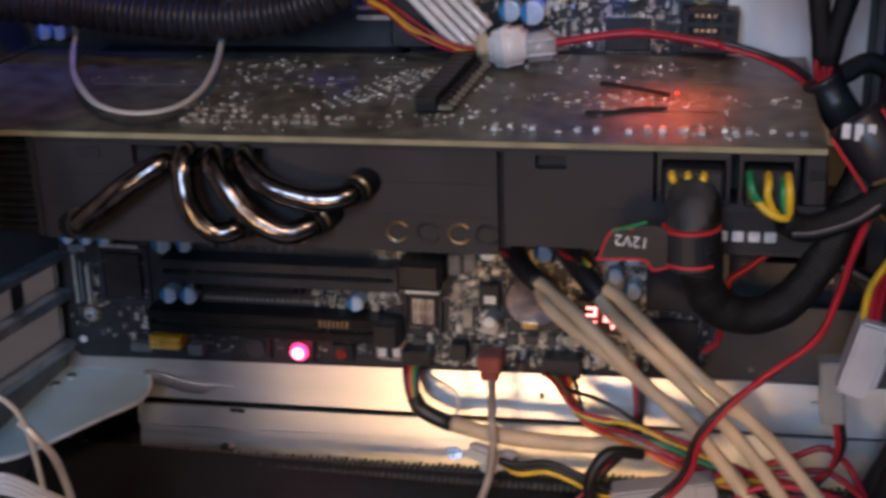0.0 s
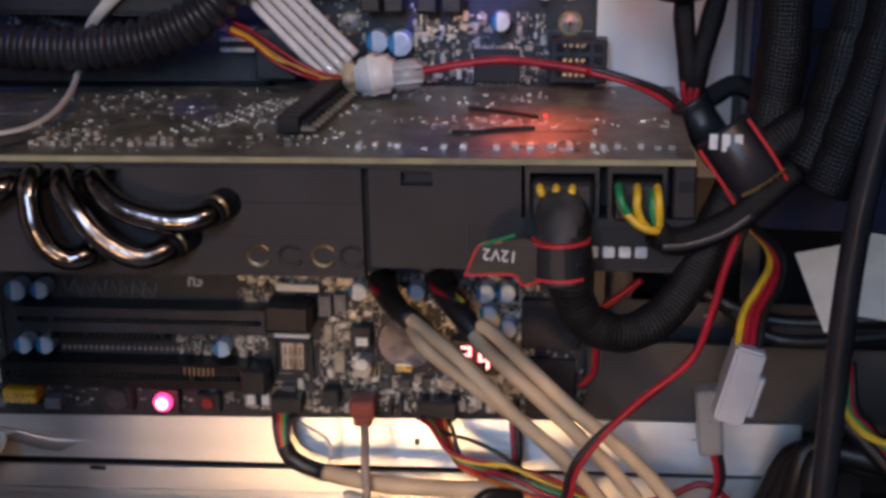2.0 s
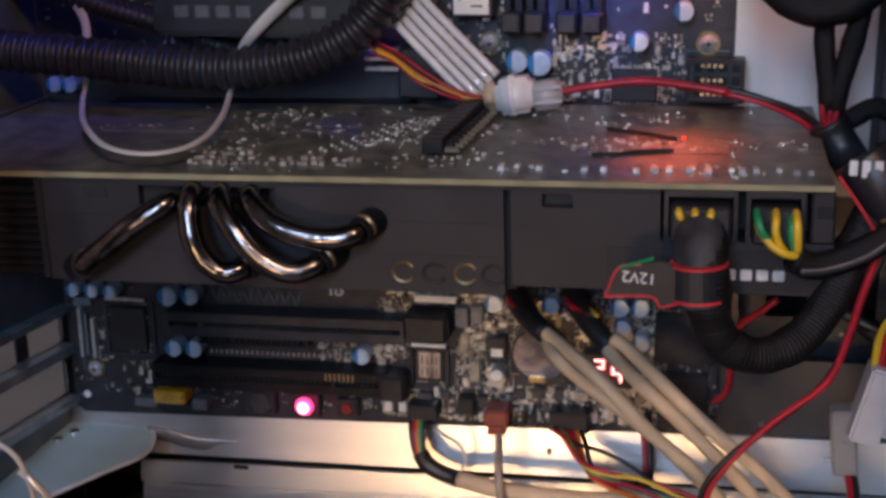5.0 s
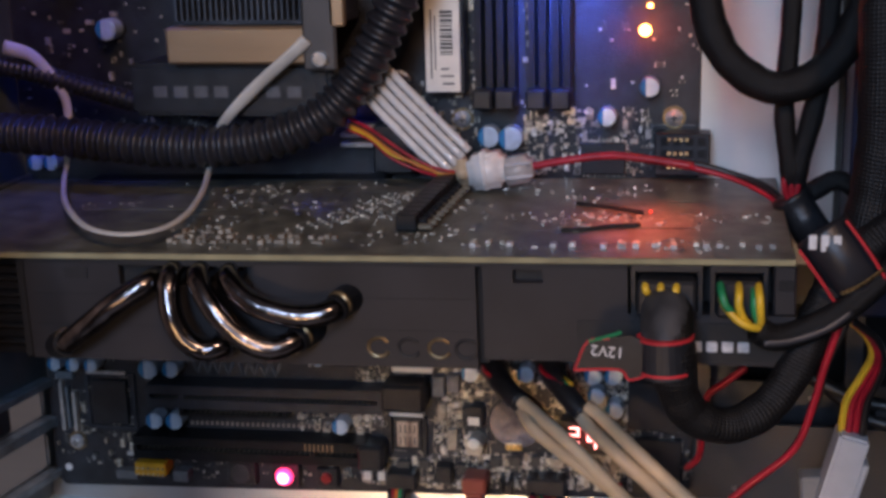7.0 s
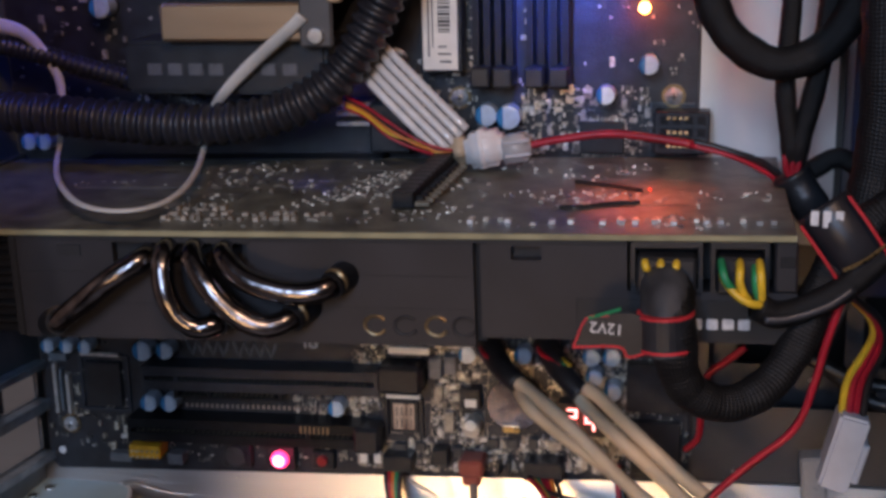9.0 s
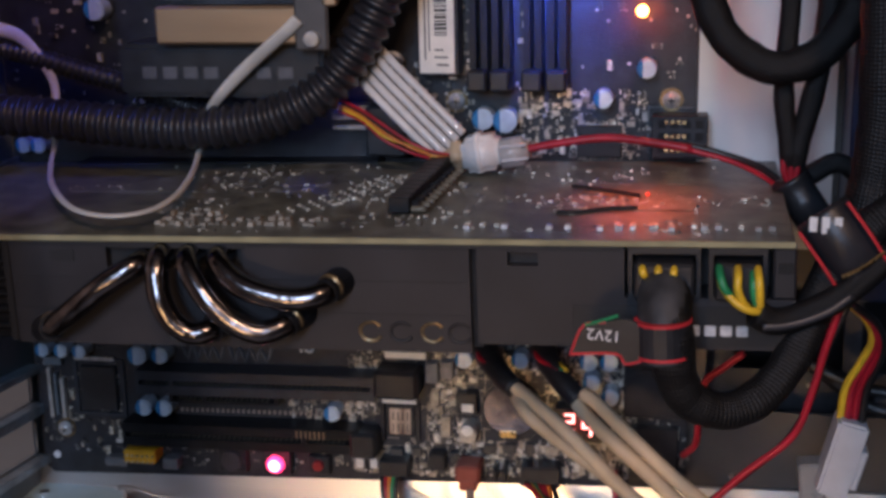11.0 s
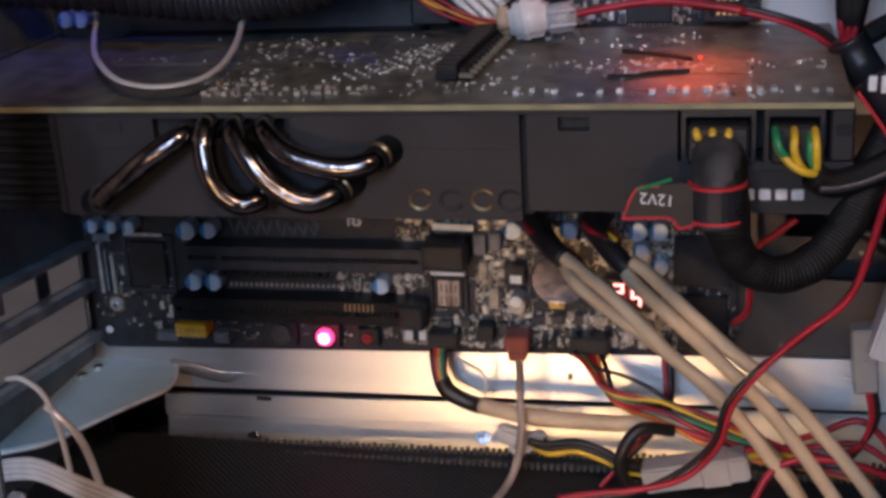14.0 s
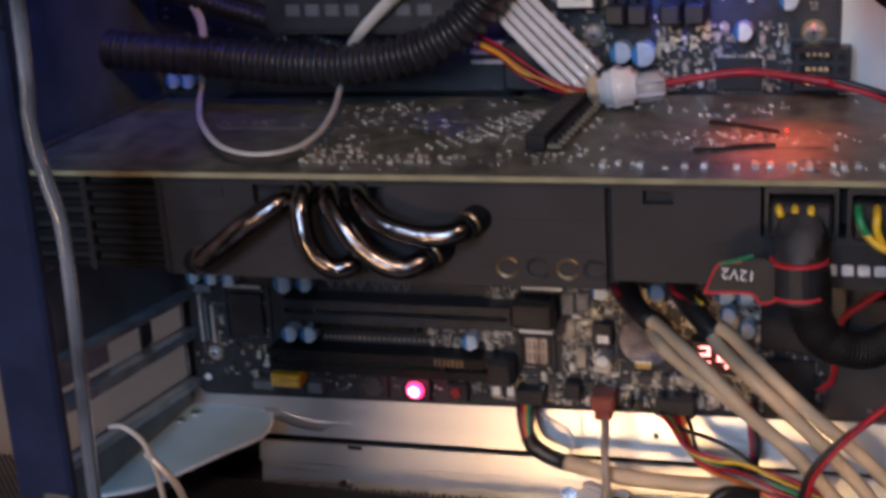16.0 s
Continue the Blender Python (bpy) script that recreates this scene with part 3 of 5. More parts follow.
def chip(x0, z0, x1, z1, h=2.2, material=BLACK, name="chip", legs=True, frame_mat=None):
    c = part(name, box(x0, -h, z0, x1, -0.1, z1, 0.35), material, mobo)
    if legs:
        rows = []
        nz, nx = int((z1 - z0) / 1.3), int((x1 - x0) / 1.3)
        for i in range(nz):
            z = z0 + 0.6 + i * 1.3
            rows += [(x0 - 1.1, -0.8, z, x0, -0.1, z + 0.5), (x1, -0.8, z, x1 + 1.1, -0.1, z + 0.5)]
        for i in range(nx):
            x = x0 + 0.6 + i * 1.3
            rows += [(x, -0.8, z0 - 1.1, x + 0.5, -0.1, z0), (x, -0.8, z1, x + 0.5, -0.1, z1 + 1.1)]
        part("leg_row", many_boxes(rows), SOLDER, c, kind="stuff")
    return c


net = chip(18.6, 78.6, 33, 96.4, 2.4, legs=False)
part("frame", many_boxes([(15.5, -1.2, 97.6, 36, -0.1, 99), (15.5, -1.2, 76, 36, -0.1, 77.4), (15.5, -1.2, 77.4, 17, -0.1, 97.6), (34.5, -1.2, 77.4, 36, -0.1, 97.6)]), SLOTGREY, net)
big = chip(137.5, 74, 148.5, 87, 1.4, BLACK, "storage_chip", legs=False)
part("top_plate", box(139, -1.9, 75.5, 147, -1.3, 85.5, 0.2), CHIPTOP, big, "chip top with a warm reflection put into its colour")
part("chip_print", many_boxes([(140.2 + 1.8 * i, -2.0, 76.4 + 4.6 * k, 140.7 + 1.8 * i, -1.88, 79.6 + 4.6 * k) for i in range(4) for k in range(2)]), SMD_DARK, big)
part("top_bar", box(136.5, -2.6, 87.6, 149.5, -0.1, 89.2, 0.3), LABEL, big)
part("side_bar", many_boxes([(135.6, -2.4, 73, 137.2, -0.1, 87.4), (148.9, -2.4, 73, 150.4, -0.1, 87.4)]), BLACK, big)
chip(207, 179.5, 222, 190.5, 2.6)
i2 = chip(164.5, 86, 172, 94, 5.5, BLACK, "relay", legs=False)
part("sticker", box(166.6, -5.75, 87, 170.8, -5.45, 90, 0.05), LABEL, i2)
chip(154, 63.5, 160, 70, 6, BLACK, "header", legs=False)
atx = chip(232, 181, 250, 195, 9.5, BLACK, "power_header", legs=False)
for i in range(4):
    for k in range(3):
        part("socket", box(234 + 4.0 * i, -9.75, 183 + 4 * k, 236.6 + 4.0 * i, -9.5, 185.6 + 4 * k), UNDER, atx)
part("outline", tube([(230.6, -0.3, 181), (230.6, -0.3, 188), (230.6, -0.3, 196.0), (231, -0.3, 196.4), (238, -0.3, 196.4), (245, -0.3, 196.4)], 0.35, 6, 2), GREYINK, mobo)
for k, z in enumerate((183.4, 188.0, 192.6)):
    part("pin_row", many_boxes([(236.2 + 1.9 * i, -10.6, z, 237.3 + 1.9 * i, -9.5, z + 1.0) for i in range(4)]), GOLD, atx, kind="stuff")
chip(224, 88, 244, 106, 5, BLACK, "side_header", legs=False)
chip(226, 64, 243, 84, 4, BLACK, "side_header", legs=False)
# battery in its holder
hold = part("battery_holder", drum((184, -0.1, 88), (0, -1, 0), 10.6, 2.4, n=28), BLACK, mobo)
part("coin_cell", drum((184, -2.5, 88), (0, -1, 0), 9.6, 1.6, n=32, bevel=0.5), BATTERY, hold, "round steel coin cell")
part("clip", box(180, -4.8, 77.5, 186, -2.5, 80.0, 0.4), GOLD, hold)
# upright pale strips and a block at the rear edge
for x, w, z0, z1, m in ((5.4, 1.4, 75, 95, SMD_PALE), (8.0, 1.1, 76, 93, GREYINK), (10.4, 1.5, 75, 91, SMD_PALE), (4.6, 7.0, 96.5, 99.5, GREYINK)):
    part("rear_strip", box(x, -3.2, z0, x + w, -0.1, z1, 0.2), m, mobo)
part("chip_bar", box(17, -2.6, 98.8, 33, -1.3, 100.2, 0.2), SMD_PALE, net)
# small white-topped parts near the display and the memory
for x, z in ((194.5, 74), (208, 74.5), (213, 72), (166, 71.5), (152, 71), (131, 84), (128.5, 88)):
    c = part("component", box(x, -1.8, z, x + 2.4, -0.05, z + 1.6, 0.2), SMD_DARK, mobo)
    part("bright_end", many_boxes([(x - 0.5, -1.7, z, x, -0.05, z + 1.6), (x + 2.4, -1.7, z, x + 2.9, -0.05, z + 1.6)]), CHROMED, c)
for i in range(3):
    for k in range(2):
        part("test_point", drum((193 + 3.0 * i, -0.1, 193.5 + 3.4 * k), (0, -1, 0), 0.8, 0.5, n=10), CHROMED, mobo)
# bottom edge: buttons, lights and plugs
yc = part("yellow_header", box(36.6, -8.5, 60.4, 49.2, -0.1, 65.8, 0.5), YELLOWPLUG, mobo, "yellow plastic header")
part("pin_row", many_boxes([(38 + 2.0 * i, -9.6, 61 + 2.4 * k, 38.7 + 2.0 * i, -8.5, 61.7 + 2.4 * k) for i in range(6) for k in range(2)]), SOLDER, yc, kind="stuff")
chip(27, 57, 36, 60.5, 5, GREYINK, "small_header", legs=False)
chip(51, 57.5, 57, 62, 6, GREYINK, "small_header", legs=False)
for x, lens in ((78.2, DARKMETAL), (95.5, DIMRED), (112.0, DIMRED)):
    w = 5.6 if x < 110 else 4.2
    b = part("push_button", box(x - w, -4.0, 62 - w * 0.85, x + w, -0.1, 62 + w * 0.85, 0.4), BLACK, mobo)
    if x != 95.5:
        part("cap", drum((x, -4.0, 62.4), (0, -1, 0), w * 0.72 if x < 100 else 2.0, 2.0, n=20, bevel=0.4), lens, b)
led = part("power_button_light", drum((95.3, -4.0, 61.8), (0, -1, 0), 3.4, 1.8, n=24, bevel=0.8), LEDRED, mobo, "glowing pink-red button")
part("lens", drum((95.3, -5.9, 61.8), (0, -1, 0), 2.2, 0.5, n=20), LEDCORE, led)
for x in (127.8, 133.0):
    part("gold_header", box(x - 1.4, -4, 62.2, x + 1.4, -0.1, 67.4, 0.2), LABEL, mobo)
part("black_jumper", box(129.6, -4.6, 62.2, 131.4, -0.1, 67.4, 0.2), BLACK, mobo)
part("tall_header", box(136, -9, 61.5, 147, -0.1, 67.5, 0.4), BLACK, mobo)
part("tall_header", box(188, -9, 61.0, 202, -0.1, 68.4, 0.4), BLACK, mobo)
for x in (178, 181.5):
    part("pin_pair", many_boxes([(x, -9, 62, x + 1.2, -0.1, 67.5)]), BLACK, mobo)
jack = part("audio_jack", drum((169.2, -0.1, 79.5), (0, -1, 0), 3.2, 9, n=18, bevel=0.5), SMD_TAN, mobo)
# glint at the jack's end, drawn as a pale disc
part("tip", drum((169.2, -9.1, 81.6), (0, -1, 0), 2.1, 1.6, n=16, bevel=0.7), LABEL, jack, "pale disc painted for the jack glint")
part("white_strip", box(139, -6, 106.2, 154, -4.8, 108.8, 0.2), LABEL, mobo)
part("printed_mark", tube([(106.3, -0.3, 105), (106.4, -0.3, 107.8), (108.4, -0.3, 107.6), (108, -0.3, 105.8), (110, -0.3, 105.4), (110.8, -0.3, 106.8), (109.6, -0.3, 107.4)], 0.5, 6, 3), INK, mobo)
for x0 in (60, 78.5):
    part("printed_zigzag", tube([(x0 + 2.05 * i, -0.3, 100.6 if i % 2 else 106.2) for i in range(9)], 0.55, 6, 2), GREYINK, mobo)
ticks = [(59 + 2.02 * i, -3.6, 80.6 + i * 0.04, 59.8 + 2.02 * i, -2.8, 82.0 + i * 0.04) for i in range(28)]
part("tick_strip", many_boxes(ticks), GREYW, mobo, kind="stuff")
part("contact_row", many_boxes([(106 + 1.7 * i, -11.3, 75.5, 106.6 + 1.7 * i, -11.05, 78.5) for i in range(7)]), COPPER, mobo, kind="stuff")
rng = random.Random(21)
for x, z, w, h, d, m in ((126.5, 70, 3.4, 5.0, 3, SMD_DARK), (153.5, 97, 4.5, 7.5, 5, COVERGREY), (159, 99, 4.5, 6.5, 5, COVERGREY), (155, 88, 3, 5.5, 3, SMD_TAN), (158.5, 76, 3.6, 8, 4, SMD_TAN),
                         (161.5, 66, 3, 4, 3, SMD_DARK), (139, 66.8, 5, 3.2, 3, SMD_DARK), (147, 67.5, 4, 3.4, 3, SMD_DARK), (174, 70, 4.4, 3.6, 3, SMD_DARK), (181, 70.5, 4.4, 3.6, 3, SMD_DARK), (189, 70.6, 3.4, 4.2, 3, SMD_DARK),
                         (196, 71, 5.2, 3.4, 3, SMD_TAN), (204, 70, 6.6, 4.6, 2.4, SMD_DARK), (127, 92, 6, 3.4, 4, SMD_TAN), (119.5, 90, 4, 3.6, 4, SMD_PALE), (111, 88.4, 4.6, 3.2, 3, SMD_PALE), (104, 88.6, 3.8, 3.4, 3, SMD_TAN),
                         (194, 80, 3.2, 4.2, 3, SMD_DARK), (160, 108, 6, 3, 3, SMD_PALE), (176, 104, 5, 3, 3, SMD_TAN)):
    part("component", box(x, -d, z, x + w, -0.05, z + h, 0.35), m, mobo)

# two-digit display
disp = part("digit_display", box(200, -7.0, 78.5, 217, -0.1, 91, 0.4), BLACK, mobo, "two-digit red status display")


def digit(x, z, on, s=2.7):
    seg = {"a": (0, 2, 1, 2), "b": (1, 1, 1, 2), "c": (1, 0, 1, 1), "d": (0, 0, 1, 0), "e": (0, 0, 0, 1), "f": (0, 1, 0, 2), "g": (0, 1, 1, 1)}
    for k in on:
        a, b, c, d = seg[k]
        part("segment", box(x + a * s - 0.5, -7.35, z + b * s - 0.42, x + c * s + 0.42, -7.05, z + d * s + 0.42, 0.15), LEDDIGIT, disp)


digit(204.0, 83.2, "abged")
digit(210.2, 81.4, "fgbc")
# glowing lights beside the memory
lo = part("status_light", drum((228, -0.1, 228), (0, -1, 0), 1.9, 2.0, n=14, bevel=0.5), LEDORANGE, mobo, "glowing orange light")
lb = part("status_light", drum((229.5, -0.1, 236), (0, -1, 0), 0.8, 1.6, n=12, bevel=0.3), LEDORANGE, mobo, "small glowing orange light")
part("status_light", drum((221, -0.1, 242), (0, -1, 0), 1.6, 2.0, n=14, bevel=0.5), LEDBLUE, mobo, "glowing blue light")


def scatter():
    rng = random.Random(7)
    groups = {"tan": [], "pale": [], "dark": [], "tin": []}
    zones = ((124, 226, 57, 111, 3200), (206, 246, 62, 112, 260), (186, 230, 178, 201, 260), (140, 172, 186, 212, 70), (1, 36, 60, 110, 110),
             (0, 60, 186, 260, 110), (100, 135, 79, 92, 170), (36, 124, 57, 68, 70), (205, 246, 201, 260, 34), (167, 173, 198, 250, 46), (186, 190, 200, 250, 20))
    taken = [(136, 72, 151, 90), (171, 75, 194, 98), (200, 78, 217, 91), (136, 92, 153, 104), (126, 69, 136, 79), (153, 63, 161, 70)]
    for x0, x1, z0, z1, n in zones:
        for _ in range(n):
            x, z = rng.uniform(x0, x1), rng.uniform(z0, z1)
            if z < 53 + 0.04 * x or any(a - 2 < x < c + 2 and b - 2 < z < d + 2 for a, b, c, d in taken):
                continue
            kind = rng.choices(("tan", "pale", "dark", "tin"), (5, 3, 4, 2))[0]
            if x < 100:
                kind = rng.choices(("tan", "pale", "dark", "tin"), (1, 2, 6, 1))[0]
            w, h = rng.choice(((1.4, 0.7), (0.7, 1.4), (1.9, 1.0), (1.0, 1.9), (0.9, 0.9), (1.0, 0.5), (0.5, 1.0), (1.1, 0.6), (2.6, 1.6), (1.6, 3.2)))
            d = rng.uniform(0.5, 1.6)
            groups[kind].append((x, -d, z, x + w, -0.05, z + h))
            if kind == "dark" and rng.random() < 0.6:
                groups["tin"] += [(x - 0.4, -0.5, z, x, -0.05, z + h), (x + w, -0.5, z, x + w + 0.4, -0.05, z + h)]
    # pale printed outlines between the parts
    for _ in range(420):
        x, z = rng.uniform(126, 222), rng.uniform(60, 110)
        l = rng.uniform(2, 7)
        groups["tan"].append((x, -0.12, z, x + (l if rng.random() < 0.5 else 0.35), -0.04, z + 0.35) if rng.random() < 0.5 else (x, -0.12, z, x + 0.35, -0.04, z + l))
    for kind, material in (("tan", SMD_TAN), ("pale", SMD_PALE), ("dark", SMD_DARK), ("tin", SOLDER)):
        part("component_scatter", many_boxes(groups[kind]), material, mobo, kind="stuff")


scatter()


def chipset():
    sink = part("heatsink", box(58, -30, 203, 128, -1, 220.5, 1.5, seg=2), BLACK, mobo, "black heatsink block with pale lettering bars")
    for x in (66, 73.2, 80.4, 87.4, 98, 105.4, 112.8):
        part("lettering_bar", box(x, -30.4, 209.2, x + 5.2, -29.9, 213.2, 0.9, seg=2), LETTER, sink, "pale lettering bar")
    part("copper_bar", box(74, -36, 221, 122, -1, 233, 0.8), COPPER, mobo, "bare tan metal heatsink base")
    f = part("fin_stack", box(78, -30, 233.2, 131, -2, 236, 0.2), DARKMETAL, mobo, "dark finned heatsink")
    for i in range(27):
        part("fin", box(78 + i * 2.0, -36, 235, 78.7 + i * 2.0, -3, 290), DARKMETAL, f)
    arm = part("clip_arm", box(121, -37, 219, 132, -34.5, 246, 0.8), TRAY, mobo, "bent steel clip")
    part("clip_screw", drum((127, -37, 223), (0, -1, 0), 2.4, 3.0, n=14, bevel=0.5), STEEL, arm)
    part("clip_end", box(130, -37, 233, 135, -33, 250, 0.5), COPPER, arm)
    part("stacked_socket", box(137, -14, 181, 151, -0.1, 198, 0.8), BLACK, mobo)
    for z in (189, 192.4, 195.8):
        part("socket_rim", box(124, -8, z, 136.5, -0.1, z + 1.6, 0.2), SMD_PALE, mobo)
    lab = part("label_block", box(155, -8.6, 207.5, 168.5, -0.1, 300, 0.5), BLACK, mobo)
    t = part("barcode_label", box(155.2, -9.0, 208.5, 167.0, -8.65, 262, 0.1), LABEL, lab, "white barcode sticker")
    rng = random.Random(3)
    z = 221.0
    rows = []
    while z < 236:
        h = rng.choice((0.35, 0.5, 0.9))
        rows.append((160.4, -9.1, z, 164.6, -9.0, z + h))
        z += h + rng.choice((0.4, 0.6))
    part("barcode", many_boxes(rows), BLACK, t, kind="stuff")
    part("line", many_boxes([(157.0, -9.1, 213, 157.5, -9.0, 236), (158.4, -9.1, 216, 158.8, -9.0, 234), (161, -9.1, 241, 161.5, -9.0, 257), (163, -9.1, 241, 163.4, -9.0, 252), (159, -9.1, 241, 159.4, -9.0, 256), (161, -9.1, 211, 165, -9.0, 211.6), (160.4, -9.1, 213.6, 164.8, -9.0, 214.1), (160.4, -9.1, 216, 163.2, -9.0, 216.5)]), BLACK, t)


chipset()
part("white_clip", tube([(143.5, -9, 212), (145.5, -9.4, 215), (148, -9.4, 214.4), (148, -3, 211.8)], 0.9, 8, 4), INK, mobo, smooth=True)

def turned(bm, at, deg):
    bmesh.ops.rotate(bm, cent=at, matrix=Matrix.Rotation(radians(deg), 3, "Y"), verts=bm.verts)
    return bm


# ---- graphics card ----
card = thing("graphics_card", "long black graphics card with nickel heat pipes, board side up", "graphics card", (190, -60, 179), (0, -1.0, 0))


def graphics_card():
    pcb = part("circuit_board", box(4, -113, 177.4, 271.5, -8, 179, 0.15), CARD, card, "dark olive circuit board, solder side up")
    part("board_edge", box(4, -113.35, 177.45, 271.5, -113.02, 178.95), CARD_EDGE, pcb, "pale cut edge of the board")
    part("edge_connector", box(46, -8, 177.5, 134, -3, 178.9), GOLD, pcb)
    # shroud: main part with the pipe slot, right part round the sockets
    main = part("shroud", sheet((58, 188.9), (147.2, 177.2), [(87, 169.6, 126.5, 175.4)], -112, -109), SHROUD, card)
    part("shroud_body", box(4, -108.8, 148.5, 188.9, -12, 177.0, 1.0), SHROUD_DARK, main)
    part("shroud_chamfer", box(58, -109.5, 147.0, 188.9, -100, 148.4, 0.6), SHROUD, main)
    part("top_trim", box(58, -112.4, 176.0, 228.8, -111.9, 177.2, 0.1), SHROUD_DARK, main)
    right = part("shroud_end", sheet((190.8, 272), (150, 177.2), [(199, 171.6, 207, 175.2), (229.2, 163.6, 272, 177.2)], -112, -108.6), SHROUD, card)
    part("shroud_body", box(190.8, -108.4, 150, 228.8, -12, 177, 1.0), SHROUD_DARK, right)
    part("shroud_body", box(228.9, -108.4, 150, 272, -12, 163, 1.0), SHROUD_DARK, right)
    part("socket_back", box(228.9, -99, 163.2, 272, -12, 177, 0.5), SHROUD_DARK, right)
    # black strip added behind the seam to darken it
    part("seam_shade_sheet", box(188.0, -108.9, 148, 191.5, -107, 177), UNDER, right)
    for z in (166.6, 157.5):
        part("panel_line", box(60, -112.12, z, 188, -111.95, z + 0.25), SHROUD_DARK, main)
    # vent grille at the bracket end
    vent = part("vent", box(4, -108, 147, 57.6, -100, 177, 0.5), UNDER, card, "black slotted vent")
    for i in range(6):
        part("slat", box(5, -111.6, 148.2 + i * 4.8, 57.4, -107.9, 150.4 + i * 4.8, 0.4), SLOT, vent)
    for x in (4.5, 30, 55.4):
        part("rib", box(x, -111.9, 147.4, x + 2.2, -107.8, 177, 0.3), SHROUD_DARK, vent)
    part("slot_rim", many_boxes([(86, -112.5, 175.4, 127.5, -111.9, 176.2), (70.5, -112.4, 171.5, 77.5, -111.9, 174.5)]), SHROUD_DARK, main)
    # heat pipes
    for line in (((98, -107, 172), (97.5, -116, 171.5), (89, -119.5, 166.5), (79.5, -119.5, 159.5), (71, -117, 153.5), (64, -108, 150)),
                 ((104, -107, 173.5), (104, -116, 173), (105, -120, 165), (108, -120.5, 157.5), (113, -120, 153.6), (118.5, -117.5, 154.2), (121.5, -108, 156)),
                 ((112, -107, 173.5), (112.5, -117, 173), (118, -121.5, 166), (125, -122, 158.5), (133, -121, 154.6), (140, -117.5, 156.2), (144, -108, 158.5)),
                 ((121, -107, 173.2), (121, -116, 172.8), (128, -120, 167.6), (138, -120.5, 164.4), (146, -120, 164), (151.5, -117.5, 165.4), (154.5, -108, 167))):
        p = part("heat_pipe", tube(line, 3.25, 16, 9), CHROME, card, "bent bright nickel heat pipe", smooth=True)
        x, y, z = line[-1]
        out = Vector(line[-1]) - Vector(line[-2])
        cup = part("end_cup", drum(Vector(line[-2]) - out * 0.08, out, 3.7, out.length, n=18, bevel=0.5, r2=4.4), SLOT, p, "black end cup")
        part("cup_rim", drum(Vector(line[-2]) + out * 0.05 + Vector((0.6, 0, 0.9)), out, 3.75, 0.9, n=18), DULLGOLD, cup, "dull brass ring", smooth=True)
    # faint lettering drawn as plain shapes; glints on two put into a gold colour
    for x, m in ((161.5, DULLGOLD), (170, SHROUD_DARK), (178.5, DULLGOLD), (186, SHROUD_DARK)):
        ring = [(x + 3.0 * math.cos(a), -112.1, 152.8 + 2.6 * math.sin(a)) for a in (0.6 + 0.52 * k for k in range(11))]
        part("lettering_ring", tube(ring, 0.5, 6, 4), m, main)
    for x in (224.4, 230.2, 236.0, 245.4, 249.4, 253.4, 257.4):
        part("lettering_bar", box(x, -112.7, 153.7, x + 3.0, -112.2, 156.6, 0.6, seg=2), PALELETTER, right, "pale lettering bar")
    part("lettering_band", box(216, -112.3, 151, 270, -112.03, 161.5, 0.1), SHROUD_DARK, right)
    # power sockets
    for x0, n in ((230.2, 4), (250.4, 3)):
        w = 18.2 if n == 4 else 14.4
        rows = [(x0, -113.4, 163.8, x0 + w, -99, 165), (x0, -113.4, 175.6, x0 + w, -99, 177.2), (x0, -113.4, 165, x0 + 1.1, -99, 175.6), (x0 + w - 1.1, -113.4, 165, x0 + w, -99, 175.6)]
        s = part("power_socket", many_boxes(rows), BLACK, card)
        part("socket_lid", box(x0 + 0.8, -112.2, 175.0, x0 + w - 0.8, -108, 177.0, 0.3), LID, s)
    end = part("end_block", box(266.2, -112.6, 163.8, 272, -99, 177.2, 0.6), SHROUD, card)
    part("notch", box(267.6, -112.9, 170.6, 271.4, -112.5, 173.4, 0.2), UNDER, end)
    # solder side: joints, small parts and chip outlines
    rng = random.Random(11)
    tin, tan, dark = [], [], []
    for i in range(22):
        for y in (-101, -95, -89.5):
            if rng.random() < (0.8 if y < -92 else 0.4):
                x = 97 + i * 2.3 + rng.uniform(-0.5, 0.5)
                yy = y + rng.uniform(-1, 1)
                tan.append((x, yy, 179, x + rng.uniform(1.1, 1.9), yy + rng.uniform(1.6, 2.8), 179.0 + rng.uniform(0.5, 1.3)))
    for _ in range(2000):
        x, y = rng.uniform(40, 268), rng.uniform(-108, -16)
        dense = noise.noise(Vector((x * 0.035, y * 0.05, 3.0))) + (0.25 if 92 < x < 178 and y > -92 else 0.1 if x > 95 else -0.12)
        if dense < rng.uniform(0.0, 0.55):
            continue
        w = rng.choice((0.4, 0.6, 0.9, 1.4))
        pick = tin if rng.random() < 0.5 else tan if rng.random() < 0.45 else dark
        pick.append((x, y, 179, x + w, y + rng.choice((0.5, 0.9, 1.6)), 179 + rng.uniform(0.15, 0.6)))
    for _ in range(60):
        x, y, l = rng.uniform(45, 250), rng.uniform(-106, -18), rng.uniform(6, 26)
        dark.append((x, y, 179, x + l, y + 0.35, 179.08) if rng.random() < 0.6 else (x, y, 179, x + 0.35, y + l * 0.5, 179.08))
    for k in range(4):
        for i in range(12):
            x, y = 140 + 1.9 * i - 4 * k, -80 + 4.6 * i - 1.8 * k
            tin.append((x, y, 179, x + 0.8, y + 0.9, 179.6))
    for x in (186, 190, 194, 226, 230, 236, 240, 246, 252, 258):
        tin.append((x, -100, 179, x + 1.3, -97.5, 180))
    part("solder_scatter", many_boxes(tin), SOLDER, pcb, kind="stuff")
    part("component_scatter", many_boxes(tan), SMD_TAN, pcb, kind="stuff")
